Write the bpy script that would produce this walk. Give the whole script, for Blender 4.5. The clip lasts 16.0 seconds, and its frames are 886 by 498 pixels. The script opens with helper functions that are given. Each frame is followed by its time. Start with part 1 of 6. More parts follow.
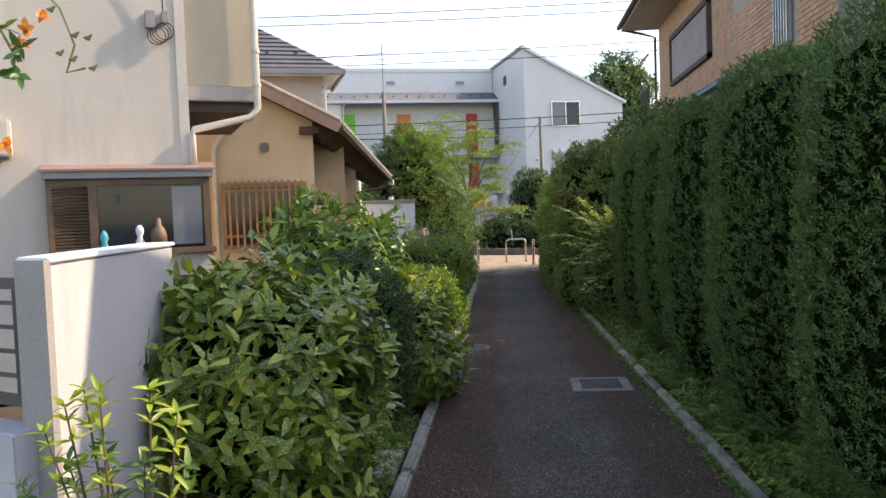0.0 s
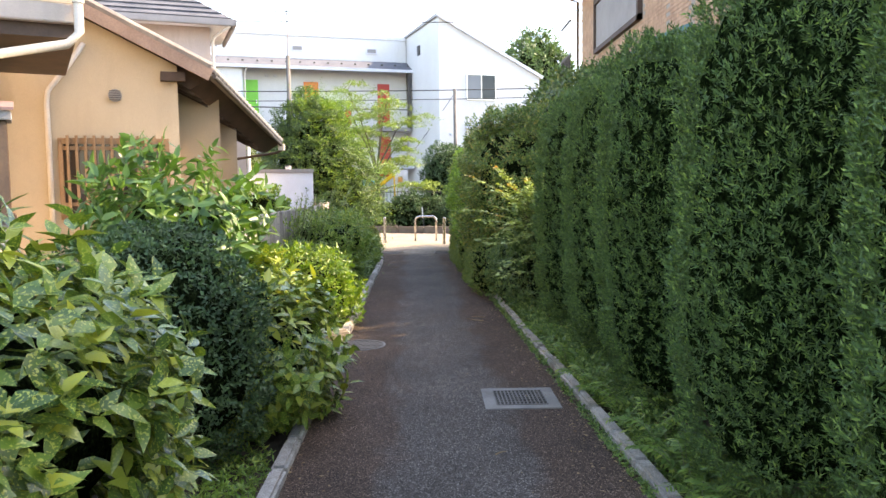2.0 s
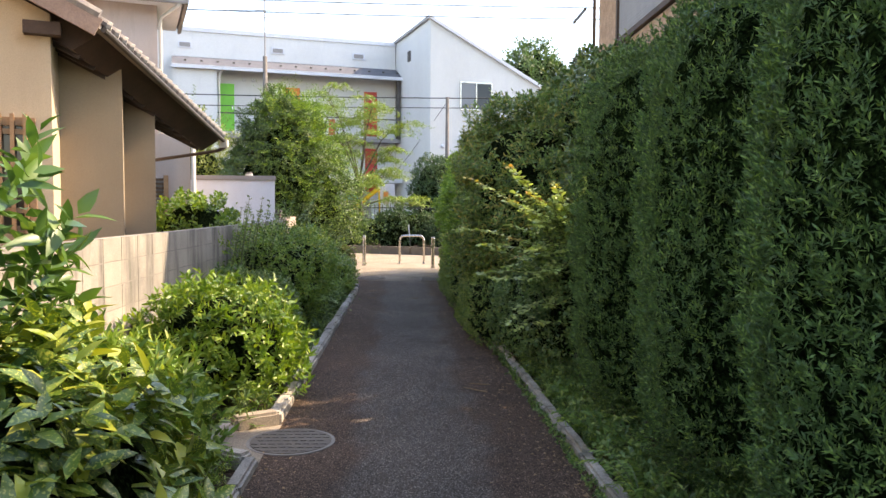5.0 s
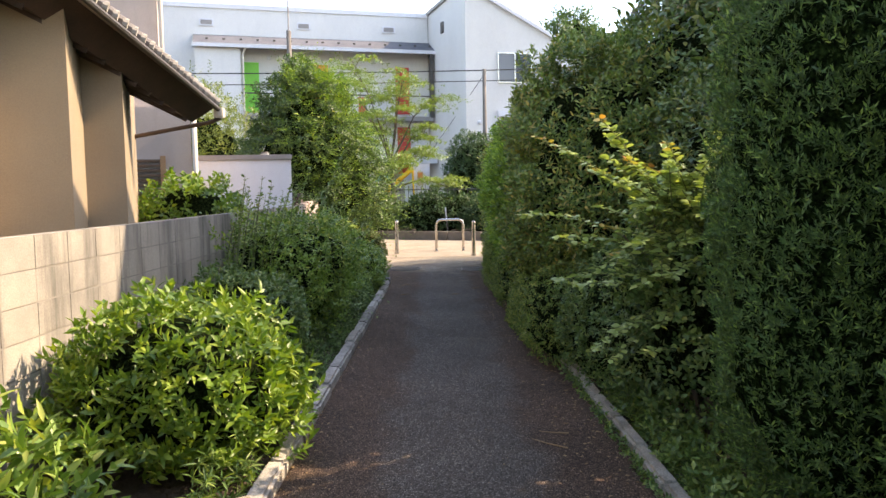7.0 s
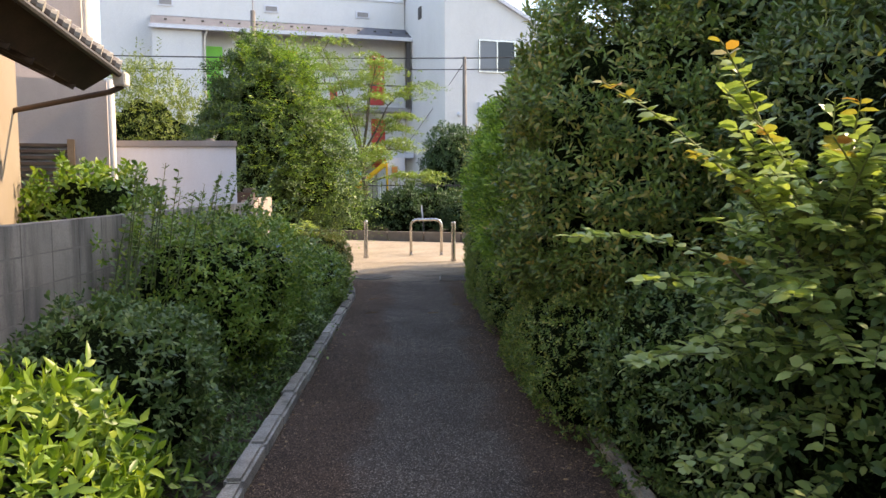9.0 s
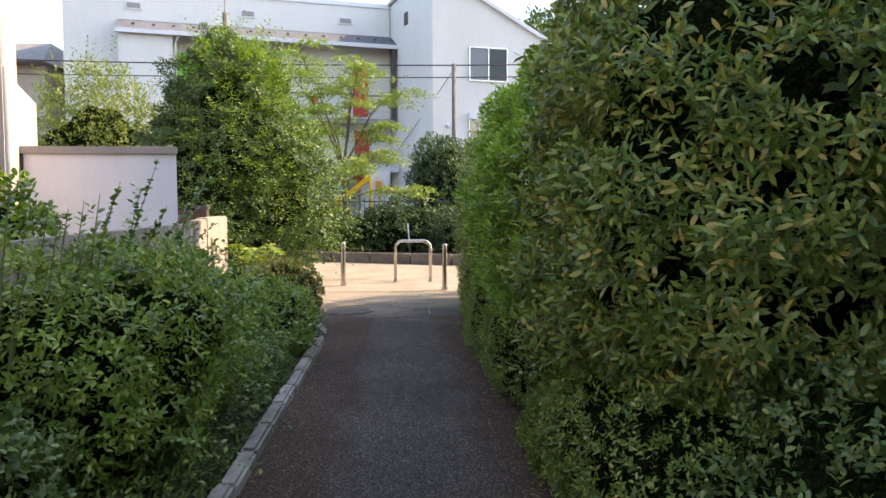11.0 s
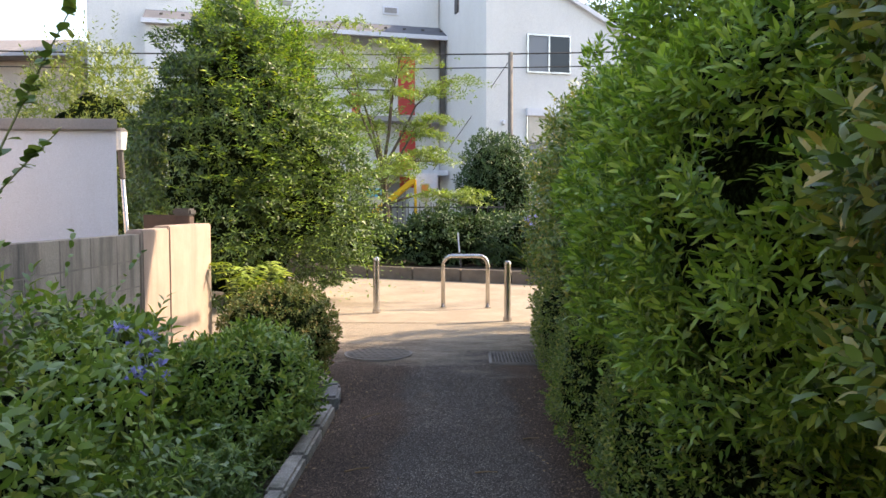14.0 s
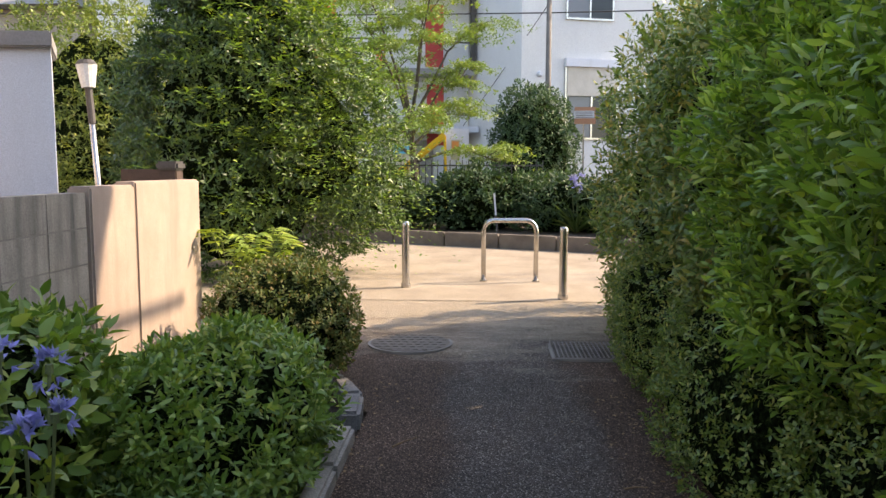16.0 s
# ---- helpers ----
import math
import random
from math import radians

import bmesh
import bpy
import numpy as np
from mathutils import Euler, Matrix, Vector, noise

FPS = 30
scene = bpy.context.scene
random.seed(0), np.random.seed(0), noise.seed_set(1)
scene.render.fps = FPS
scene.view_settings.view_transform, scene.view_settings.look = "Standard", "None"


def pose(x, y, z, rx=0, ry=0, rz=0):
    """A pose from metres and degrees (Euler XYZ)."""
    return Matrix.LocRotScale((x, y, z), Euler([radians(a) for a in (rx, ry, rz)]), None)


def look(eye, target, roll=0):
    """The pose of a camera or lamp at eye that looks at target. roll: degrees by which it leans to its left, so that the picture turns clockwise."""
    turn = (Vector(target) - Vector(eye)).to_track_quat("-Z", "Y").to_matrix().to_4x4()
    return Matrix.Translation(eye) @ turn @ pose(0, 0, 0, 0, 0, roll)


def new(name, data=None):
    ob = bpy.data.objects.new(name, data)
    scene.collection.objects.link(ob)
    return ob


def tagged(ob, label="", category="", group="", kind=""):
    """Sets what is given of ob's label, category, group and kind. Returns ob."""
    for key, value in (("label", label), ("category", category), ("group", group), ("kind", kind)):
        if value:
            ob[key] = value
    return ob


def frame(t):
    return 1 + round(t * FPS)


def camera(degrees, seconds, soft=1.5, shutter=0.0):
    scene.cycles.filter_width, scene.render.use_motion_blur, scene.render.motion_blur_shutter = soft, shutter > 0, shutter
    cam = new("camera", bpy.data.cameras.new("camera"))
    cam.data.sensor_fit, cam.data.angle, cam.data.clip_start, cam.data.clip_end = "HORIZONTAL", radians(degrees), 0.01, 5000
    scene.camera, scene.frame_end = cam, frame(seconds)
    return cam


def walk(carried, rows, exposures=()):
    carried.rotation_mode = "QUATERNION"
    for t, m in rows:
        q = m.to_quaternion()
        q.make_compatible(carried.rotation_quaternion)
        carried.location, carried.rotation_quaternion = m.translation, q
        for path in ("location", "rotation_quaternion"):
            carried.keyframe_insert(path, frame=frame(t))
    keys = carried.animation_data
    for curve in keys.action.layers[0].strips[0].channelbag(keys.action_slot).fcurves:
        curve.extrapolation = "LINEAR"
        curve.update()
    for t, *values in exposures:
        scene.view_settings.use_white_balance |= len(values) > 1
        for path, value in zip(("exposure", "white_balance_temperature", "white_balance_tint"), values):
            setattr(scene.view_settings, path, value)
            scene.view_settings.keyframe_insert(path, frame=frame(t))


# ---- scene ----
cam = camera(60.0, 16.0)
METRES, EYE, TILT, LEAN, TURN = 16.5, 1.9, 0.0, 0.0, 5.3
ROWS = [
    (0.0, 0.0, 0.0, 0.0, -0.1, -2.68, 2.15),
    (0.5, 0.0029, 0.0231, -0.0029, -1.87, -3.32, 1.35),
    (1.0, 0.0065, 0.0513, -0.0043, -4.48, -4.05, 1.31),
    (1.5, 0.0134, 0.0809, -0.0054, -5.41, -4.21, 1.1),
    (2.0, 0.0178, 0.1142, -0.0074, -6.49, -4.46, 0.79),
    (2.5, 0.0242, 0.1474, -0.0085, -5.85, -4.1, 0.98),
    (3.0, 0.0288, 0.1801, -0.0097, -5.95, -3.73, 0.05),
    (3.5, 0.0325, 0.2137, -0.0098, -7.47, -2.96, -0.42),
    (6.0, 0.0468, 0.3744, -0.0142, -6.37, -3.44, 0.18),
    (6.5, 0.0493, 0.4076, -0.0141, -5.07, -4.24, 1.06),
    (7.0, 0.0495, 0.4414, -0.0149, -4.61, -4.4, 0.93),
    (7.5, 0.0521, 0.4745, -0.0145, -3.86, -4.13, 1.07),
    (8.0, 0.0537, 0.5073, -0.0155, -4.44, -4.03, 0.41),
    (8.5, 0.056, 0.5402, -0.0154, -6.57, -4.25, 0.16),
    (9.0, 0.0603, 0.5732, -0.0151, -6.38, -4.69, 0.25),
    (11.5, 0.0737, 0.7339, -0.0142, -7.92, -2.4, -0.18),
    (12.0, 0.0758, 0.7661, -0.0145, -8.66, -0.87, -1.09),
    (12.5, 0.0795, 0.7992, -0.0153, -7.94, -1.15, -0.34),
    (13.0, 0.0813, 0.8303, -0.0169, -6.54, -1.56, -0.19),
    (13.5, 0.0822, 0.8614, -0.0172, -5.53, -2.37, 0.11),
    (14.0, 0.0843, 0.8915, -0.0172, -3.8, -2.95, 0.04),
    (14.5, 0.0845, 0.9208, -0.0181, -4.09, -3.05, -0.11),
    (15.0, 0.0855, 0.949, -0.0185, -5.56, -3.29, 0.22),
    (15.5, 0.0836, 0.9726, -0.0196, -4.17, -3.93, -0.1),
    (16.0, 0.0783, 0.9937, -0.021, -2.0, -5.85, -0.09),
]
walk(cam, [(t, pose(0, 0, EYE, TILT, LEAN, TURN) @ pose(METRES * x, METRES * y, METRES * z, 90 + pitch, roll, yaw)) for t, x, y, z, yaw, pitch, roll in ROWS],
     exposures=((0, 1.68, 7900, 16), (0.5, 1.95, 7900, 16), (1, 2.3, 7900, 16), (1.5, 2.68, 7900, 16), (2, 2.78, 7900, 16), (3.5, 2.6, 7900, 16), (6, 2.18, 7900, 16), (7, 2.2, 7900, 16), (9, 2.02, 7900, 16), (12, 2.2, 7900, 16), (14, 2.15, 7900, 16), (16, 2, 7900, 16)))

# ---- world, sun and exposure ----
SUN_AZ, SUN_EL = radians(18), radians(39.5)      # towards the sun: angle from +x to +y, and height
world = bpy.data.worlds.new("sky")
scene.world = world
world.use_nodes = True
wt = world.node_tree
sky = wt.nodes.new("ShaderNodeTexSky")
sky.sky_type, sky.sun_disc = "NISHITA", False
sky.sun_elevation, sky.sun_rotation = SUN_EL, radians(90) - SUN_AZ
sky.air_density, sky.dust_density, sky.ozone_density = 1.0, 1.0, 1.5
wt.nodes["Background"].inputs[1].default_value = 0.15
wt.links.new(sky.outputs[0], wt.nodes["Background"].inputs[0])
sun_data = bpy.data.lights.new("sun", "SUN")
sun_data.energy, sun_data.angle, sun_data.color = 2.45, radians(0.6), (1.0, 0.87, 0.70)
sun = new("sun", sun_data)
sun.matrix_world = look((30 * math.cos(SUN_AZ) * math.cos(SUN_EL), 30 * math.sin(SUN_AZ) * math.cos(SUN_EL), 30 * math.sin(SUN_EL)), (0, 0, 0))

# ---- materials ----
def mat_base(name, rough=0.8, metal=0.0):
    m = bpy.data.materials.new(name)
    m.use_nodes = True
    n, l = m.node_tree.nodes, m.node_tree.links
    b = n["Principled BSDF"]
    b.inputs["Roughness"].default_value, b.inputs["Metallic"].default_value = rough, metal
    co = n.new("ShaderNodeTexCoord").outputs["Object"]
    return m, n, l, b, co


def tex(n, l, co, scale, detail=4.0, rough=0.55, stretch=None):
    if stretch:
        mp = n.new("ShaderNodeMapping")
        mp.inputs["Scale"].default_value = stretch
        l.new(co, mp.inputs["Vector"])
        co = mp.outputs[0]
    t = n.new("ShaderNodeTexNoise")
    t.inputs["Scale"].default_value, t.inputs["Detail"].default_value, t.inputs["Roughness"].default_value = scale, detail, rough
    l.new(co, t.inputs["Vector"])
    return t.outputs["Fac"]


def ramp(n, l, fac, *stops):
    r = n.new("ShaderNodeValToRGB")
    e = r.color_ramp.elements
    while len(e) < len(stops):
        e.new(0.5)
    for el, (pos, c) in zip(e, stops):
        el.position, el.color = pos, (*c, 1) if len(c) == 3 else c
    l.new(fac, r.inputs[0])
    return r.outputs[0]


def mix(n, l, fac, a, b, mode="MIX"):
    m = n.new("ShaderNodeMix")
    m.data_type, m.blend_type = "RGBA", mode
    for sock, v in ((m.inputs[0], fac), (m.inputs[6], a), (m.inputs[7], b)):
        if isinstance(v, (int, float)):
            sock.default_value = v
        elif isinstance(v, tuple):
            sock.default_value = (*v, 1)
        else:
            l.new(v, sock)
    return m.outputs[2]


def bump(n, l, b, height, strength=0.3, dist=0.01):
    k = n.new("ShaderNodeBump")
    k.inputs["Strength"].default_value, k.inputs["Distance"].default_value = strength, dist
    l.new(height, k.inputs["Height"])
    l.new(k.outputs[0], b.inputs["Normal"])


def surface(name, a, b2, grain=60.0, blotch=1.2, rough=0.85, relief=0.3, dist=0.004, stain=None, streak=0.0, per_piece=0.0, metal=0.0, grit=0.35, world_space=False, stain_from=0.52):
    """A plain surface: two tones in large blotches, fine grain in colour and relief, streaked stains."""
    m, n, l, b, co = mat_base(name, rough, metal)
    if world_space:
        co = n.new("ShaderNodeNewGeometry").outputs["Position"]
    big, fine = tex(n, l, co, blotch, 5, 0.6), tex(n, l, co, grain, 3, 0.6)
    col = ramp(n, l, big, (0.35, a), (0.68, b2))
    col = mix(n, l, grit, col, ramp(n, l, fine, (0.3, (0.55, 0.55, 0.55)), (0.7, (1.25, 1.25, 1.25))), "MULTIPLY")
    if stain:
        st = tex(n, l, co, 1.6, 6, 0.65, (2.5, 2.5, 0.35))
        f = ramp(n, l, st, (stain_from, (0, 0, 0)), (stain_from + 0.23, (streak, streak, streak)))
        col = mix(n, l, f, col, stain)
    if per_piece:
        oi = n.new("ShaderNodeObjectInfo")
        col = mix(n, l, 1.0, col, ramp(n, l, oi.outputs["Random"], (0, (1 - per_piece,) * 3), (1, (1 + per_piece * 0.4,) * 3)), "MULTIPLY")
    l.new(col, b.inputs["Base Color"])
    bump(n, l, b, fine, relief, dist)
    return m


def leafmat(name, dark, light, tip=None, rough=0.42, trans=0.3, spots=None, patch=None):
    """Leaf: tone varies leaf by leaf and in patches; light passes through."""
    m, n, l, b, co = mat_base(name, rough)
    geo = n.new("ShaderNodeNewGeometry")
    stops = [(0.0, dark), (0.75, light)] + ([(0.97, tip)] if tip else [])
    col = ramp(n, l, geo.outputs["Random Per Island"], *stops)
    pt = tex(n, l, co, 1.3, 3, 0.6)
    col = mix(n, l, ramp(n, l, pt, (0.5, (0, 0, 0)), (0.72, (0.55, 0.55, 0.55))), col, patch or tuple(c * 1.35 for c in light))
    if spots:
        v = n.new("ShaderNodeTexNoise")
        v.inputs["Scale"].default_value, v.inputs["Detail"].default_value = 95.0, 2.0
        l.new(co, v.inputs["Vector"])
        col = mix(n, l, ramp(n, l, v.outputs["Fac"], (0.55, (0, 0, 0)), (0.61, (1, 1, 1))), col, spots)
    l.new(col, b.inputs["Base Color"])
    t = n.new("ShaderNodeBsdfTranslucent")
    l.new(mix(n, l, 1.0, col, (1.25, 1.3, 0.55), "MULTIPLY"), t.inputs[0])
    ms = n.new("ShaderNodeMixShader")
    ms.inputs[0].default_value = trans
    l.new(b.outputs[0], ms.inputs[1])
    l.new(t.outputs[0], ms.inputs[2])
    l.new(ms.outputs[0], n["Material Output"].inputs[0])
    return m


def coreshademat(name, dark, light):
    """A shrub's solid core: small leaves and twigs, gaps painted near black as shade, with strong relief."""
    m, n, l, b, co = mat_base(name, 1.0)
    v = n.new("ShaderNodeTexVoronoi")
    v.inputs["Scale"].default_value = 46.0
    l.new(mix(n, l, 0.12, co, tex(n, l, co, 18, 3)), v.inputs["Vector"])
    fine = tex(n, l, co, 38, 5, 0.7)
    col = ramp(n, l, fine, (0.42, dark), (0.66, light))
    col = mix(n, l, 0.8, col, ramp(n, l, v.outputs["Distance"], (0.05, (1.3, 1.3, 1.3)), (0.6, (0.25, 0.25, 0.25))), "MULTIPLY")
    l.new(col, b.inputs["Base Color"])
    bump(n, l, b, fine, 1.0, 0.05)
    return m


def asphalt():
    """Worn asphalt: dark binder, chips of several sizes, rusty moss and soil creeping in from both edges."""
    m, n, l, b, co = mat_base("asphalt", 0.9)
    b.inputs["Specular IOR Level"].default_value = 0.25
    v = n.new("ShaderNodeTexVoronoi")
    v.inputs["Scale"].default_value = 160.0
    l.new(co, v.inputs["Vector"])
    sp = n.new("ShaderNodeSeparateColor")
    l.new(v.outputs["Color"], sp.inputs[0])
    stone = ramp(n, l, sp.outputs[0], (0.0, (0.026, 0.021, 0.018)), (0.6, (0.097, 0.079, 0.065)), (0.88, (0.155, 0.129, 0.108)), (0.985, (0.40, 0.355, 0.30)))
    chip = n.new("ShaderNodeTexVoronoi")
    chip.inputs["Scale"].default_value = 60.0
    l.new(co, chip.inputs["Vector"])
    sc = n.new("ShaderNodeSeparateColor")
    l.new(chip.outputs["Color"], sc.inputs[0])
    rare = ramp(n, l, sc.outputs[1], (0.90, (0, 0, 0)), (0.93, (1, 1, 1)))
    small = ramp(n, l, chip.outputs["Distance"], (0.16, (0.75, 0.75, 0.75)), (0.26, (0, 0, 0)))
    stone = mix(n, l, mix(n, l, 1.0, rare, small, "MULTIPLY"), stone, (0.33, 0.30, 0.265))
    big = tex(n, l, co, 0.9, 6, 0.65)
    sx = n.new("ShaderNodeSeparateXYZ")
    l.new(co, sx.inputs[0])

    def math_node(op, a, c):
        k = n.new("ShaderNodeMath")
        k.operation = op
        for sock, val in zip(k.inputs, (a, c)):
            if isinstance(val, (int, float)):
                sock.default_value = val
            else:
                l.new(val, sock)
        return k.outputs[0]

    mid = math_node("ADD", math_node("MULTIPLY", sx.outputs[1], 0.0218), sx.outputs[0])
    side = math_node("ABSOLUTE", math_node("SUBTRACT", mid, 0.45), 0.0)
    side = math_node("ADD", side, math_node("MULTIPLY", tex(n, l, co, 1.5, 6, 0.7, (1.4, 0.6, 1)), 0.9))
    moss = ramp(n, l, side, (0.80, (0, 0, 0)), (1.65, (0.9, 0.9, 0.9)))
    col = mix(n, l, moss, stone, mix(n, l, 1.0, stone, (0.86, 0.66, 0.54), "MULTIPLY"))
    col = mix(n, l, 1.0, col, ramp(n, l, big, (0.3, (0.75, 0.75, 0.75)), (0.7, (1.25, 1.22, 1.2))), "MULTIPLY")
    far = n.new("ShaderNodeMapRange")
    far.inputs[1].default_value, far.inputs[2].default_value, far.inputs[3].default_value, far.inputs[4].default_value = 20.5, 24.6, -0.35, 0.45
    l.new(sx.outputs[1], far.inputs[0])
    sand = math_node("ADD", far.outputs[0], tex(n, l, co, 1.5, 6, 0.7, (0.6, 1.6, 1)))
    col = mix(n, l, ramp(n, l, sand, (0.52, (0, 0, 0)), (0.80, (0.9, 0.9, 0.9))), col, ramp(n, l, sp.outputs[0], (0.0, (0.20, 0.165, 0.12)), (0.6, (0.33, 0.275, 0.205)), (1.0, (0.46, 0.39, 0.30))))
    l.new(col, b.inputs["Base Color"])
    bump(n, l, b, v.outputs["Distance"], 0.8, 0.008)
    return m


def glassmat(name, tint=(0.02, 0.025, 0.03)):
    m, n, l, b, co = mat_base(name, 0.05)
    b.inputs["Base Color"].default_value = (*tint, 1)
    b.inputs["Specular IOR Level"].default_value = 0.4
    return m


M_ASPHALT = asphalt()
M_SAND = surface("sandy_paving", (0.36, 0.30, 0.225), (0.25, 0.20, 0.145), 95, 1.6, 0.95, 0.9, 0.010, grit=0.8)
M_KERB_FAR = surface("dark_kerb_concrete", (0.20, 0.165, 0.135), (0.13, 0.105, 0.085), 90, 3.0, 0.9, 0.5, 0.004)
M_SOIL = surface("soil", (0.045, 0.032, 0.022), (0.085, 0.06, 0.04), 40, 2.0, 0.95, 0.9, 0.03)
M_KERB = surface("kerb_concrete", (0.50, 0.455, 0.39), (0.29, 0.265, 0.23), 110, 5.0, 0.9, 0.8, 0.006, (0.085, 0.085, 0.055), 0.85, 0.22, grit=1.0)
M_GREY = surface("grey_stucco", (0.58, 0.52, 0.45), (0.49, 0.44, 0.38), 140, 0.9, 0.9, 0.5, 0.004, (0.36, 0.32, 0.28), 0.5)
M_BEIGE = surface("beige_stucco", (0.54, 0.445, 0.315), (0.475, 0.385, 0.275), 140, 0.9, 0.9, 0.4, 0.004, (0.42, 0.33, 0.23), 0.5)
M_PINK = surface("pinkish_stucco", (0.50, 0.42, 0.37), (0.43, 0.36, 0.31), 140, 0.9, 0.9, 0.4, 0.003, (0.32, 0.27, 0.23), 0.4)
M_WHITE = surface("white_stucco", (0.69, 0.70, 0.745), (0.62, 0.63, 0.675), 150, 1.0, 0.85, 0.4, 0.003, (0.45, 0.43, 0.42), 0.35)
M_SHED = surface("cool_white_render", (0.73, 0.76, 0.82), (0.66, 0.69, 0.75), 150, 1.0, 0.85, 0.3, 0.003, (0.5, 0.49, 0.48), 0.3)
M_BUILD = surface("pale_grey_render", (0.68, 0.675, 0.665), (0.62, 0.615, 0.605), 40, 0.35, 0.85, 0.1, 0.003, (0.50, 0.50, 0.52), 0.3)
M_SALMON = surface("pale_pink_mortar", (0.42, 0.335, 0.275), (0.34, 0.265, 0.215), 140, 2.2, 0.9, 0.4, 0.003, (0.27, 0.20, 0.165), 0.8)
# Beige stucco darkened, with the eave's shade put into its colour.
M_BEIGE_SHADE = surface("beige_stucco_shaded", (0.30, 0.238, 0.162), (0.255, 0.20, 0.138), 140, 0.9, 0.9, 0.4, 0.004, (0.30, 0.23, 0.155), 0.5)
# White stucco greyed and cooled: the wall's shade is in this colour.
M_WHITE_SHADE = surface("white_stucco_shaded", (0.46, 0.465, 0.49), (0.39, 0.395, 0.42), 150, 1.0, 0.85, 0.5, 0.003, (0.33, 0.32, 0.31), 0.5)
M_BLOCK = surface("concrete_block", (0.38, 0.345, 0.29), (0.23, 0.213, 0.188), 110, 1.4, 0.9, 0.5, 0.004, (0.075, 0.072, 0.066), 0.95, 0.10, grit=0.5, world_space=True, stain_from=0.46)
M_MORTAR = surface("mortar", (0.36, 0.33, 0.29), (0.28, 0.26, 0.225), 150, 2.0, 0.95, 0.3)
M_JOINT = surface("block_joint", (0.25, 0.23, 0.20), (0.17, 0.158, 0.14), 150, 2.0, 0.95, 0.3)
M_TILE = surface("roof_tile", (0.16, 0.14, 0.13), (0.25, 0.22, 0.20), 60, 3.0, 0.7, 0.4, 0.005, (0.30, 0.28, 0.24), 0.6)
M_SLATE = surface("grey_slate", (0.10, 0.105, 0.12), (0.15, 0.15, 0.165), 60, 2.0, 0.75, 0.3)
M_WOOD = surface("brown_wood", (0.17, 0.10, 0.055), (0.10, 0.058, 0.034), 45, 4.0, 0.6, 0.3)
M_LATTICE = surface("tan_wood", (0.36, 0.22, 0.115), (0.26, 0.155, 0.08), 45, 4.0, 0.6, 0.3)
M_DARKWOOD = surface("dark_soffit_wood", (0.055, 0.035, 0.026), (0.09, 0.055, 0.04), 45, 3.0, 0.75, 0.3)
M_BARGE = surface("greyed_bargeboard", (0.34, 0.24, 0.19), (0.24, 0.165, 0.13), 50, 3.0, 0.8, 0.3)
M_POLE = surface("weathered_pole", (0.15, 0.135, 0.12), (0.10, 0.09, 0.082), 50, 3.0, 0.8, 0.3)
M_PIPE = surface("cream_pipe", (0.60, 0.55, 0.48), (0.50, 0.45, 0.38), 80, 2.0, 0.5, 0.1)
M_STEEL = surface("brushed_steel", (0.55, 0.53, 0.50), (0.42, 0.40, 0.38), 90, 4.0, 0.2, 0.15, 0.001, metal=0.9)
M_IRON = surface("dark_iron", (0.06, 0.055, 0.05), (0.10, 0.09, 0.085), 80, 4.0, 0.6, 0.3, metal=0.3)
M_GRATE = surface("galvanised_grate", (0.19, 0.17, 0.15), (0.12, 0.105, 0.09), 90, 4.0, 0.6, 0.3, metal=0.4)
M_DUSTY = surface("dusty_iron", (0.15, 0.125, 0.10), (0.09, 0.075, 0.062), 90, 4.0, 0.8, 0.4, 0.004, (0.24, 0.19, 0.14), 0.7)
M_AGGREGATE = surface("exposed_aggregate", (0.30, 0.285, 0.265), (0.19, 0.18, 0.168), 110, 6.0, 0.85, 1.0, 0.008, (0.07, 0.07, 0.05), 0.6, grit=1.0)
M_RUST = surface("rusted_tin", (0.27, 0.13, 0.10), (0.22, 0.19, 0.19), 50, 3.0, 0.6, 0.3, 0.003, (0.20, 0.14, 0.12), 0.6)
M_GREYPAINT = surface("grey_paint", (0.30, 0.28, 0.27), (0.24, 0.225, 0.22), 80, 2.0, 0.6, 0.2)
M_GLASS = glassmat("dark_glass")
M_PALEGLASS = glassmat("pale_window", (0.16, 0.17, 0.19))
M_BROWNGLASS = glassmat("brown_window", (0.085, 0.062, 0.045))
M_BLACK = surface("black_cable", (0.015, 0.015, 0.015), (0.03, 0.03, 0.03), 60, 4, 0.6, 0.1)
M_BARK = surface("bark", (0.13, 0.10, 0.075), (0.07, 0.055, 0.042), 60, 6.0, 0.9, 0.8, 0.01)
M_STEM = surface("green_stem", (0.16, 0.20, 0.07), (0.11, 0.13, 0.05), 60, 6.0, 0.7, 0.3)
M_COLLAR = surface("stained_collar", (0.27, 0.25, 0.22), (0.18, 0.165, 0.145), 120, 3.0, 0.9, 0.5, 0.004, (0.10, 0.085, 0.07), 0.6)
# Near-black tones put the shade between the leaves into the colour.
M_CORE_G = coreshademat("inner_cypress_shade", (0.008, 0.014, 0.006), (0.045, 0.084, 0.026))
M_CORE = coreshademat("inner_twig_shade", (0.010, 0.015, 0.007), (0.042, 0.064, 0.022))
# No specular, so the painted shade stays dark.
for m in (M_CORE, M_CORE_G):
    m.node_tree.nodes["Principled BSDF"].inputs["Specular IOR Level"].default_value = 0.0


def flat(name, c, rough=0.5):
    return surface(name, c, tuple(k * 0.85 for k in c), 60, 2.0, rough, 0.1, 0.001)


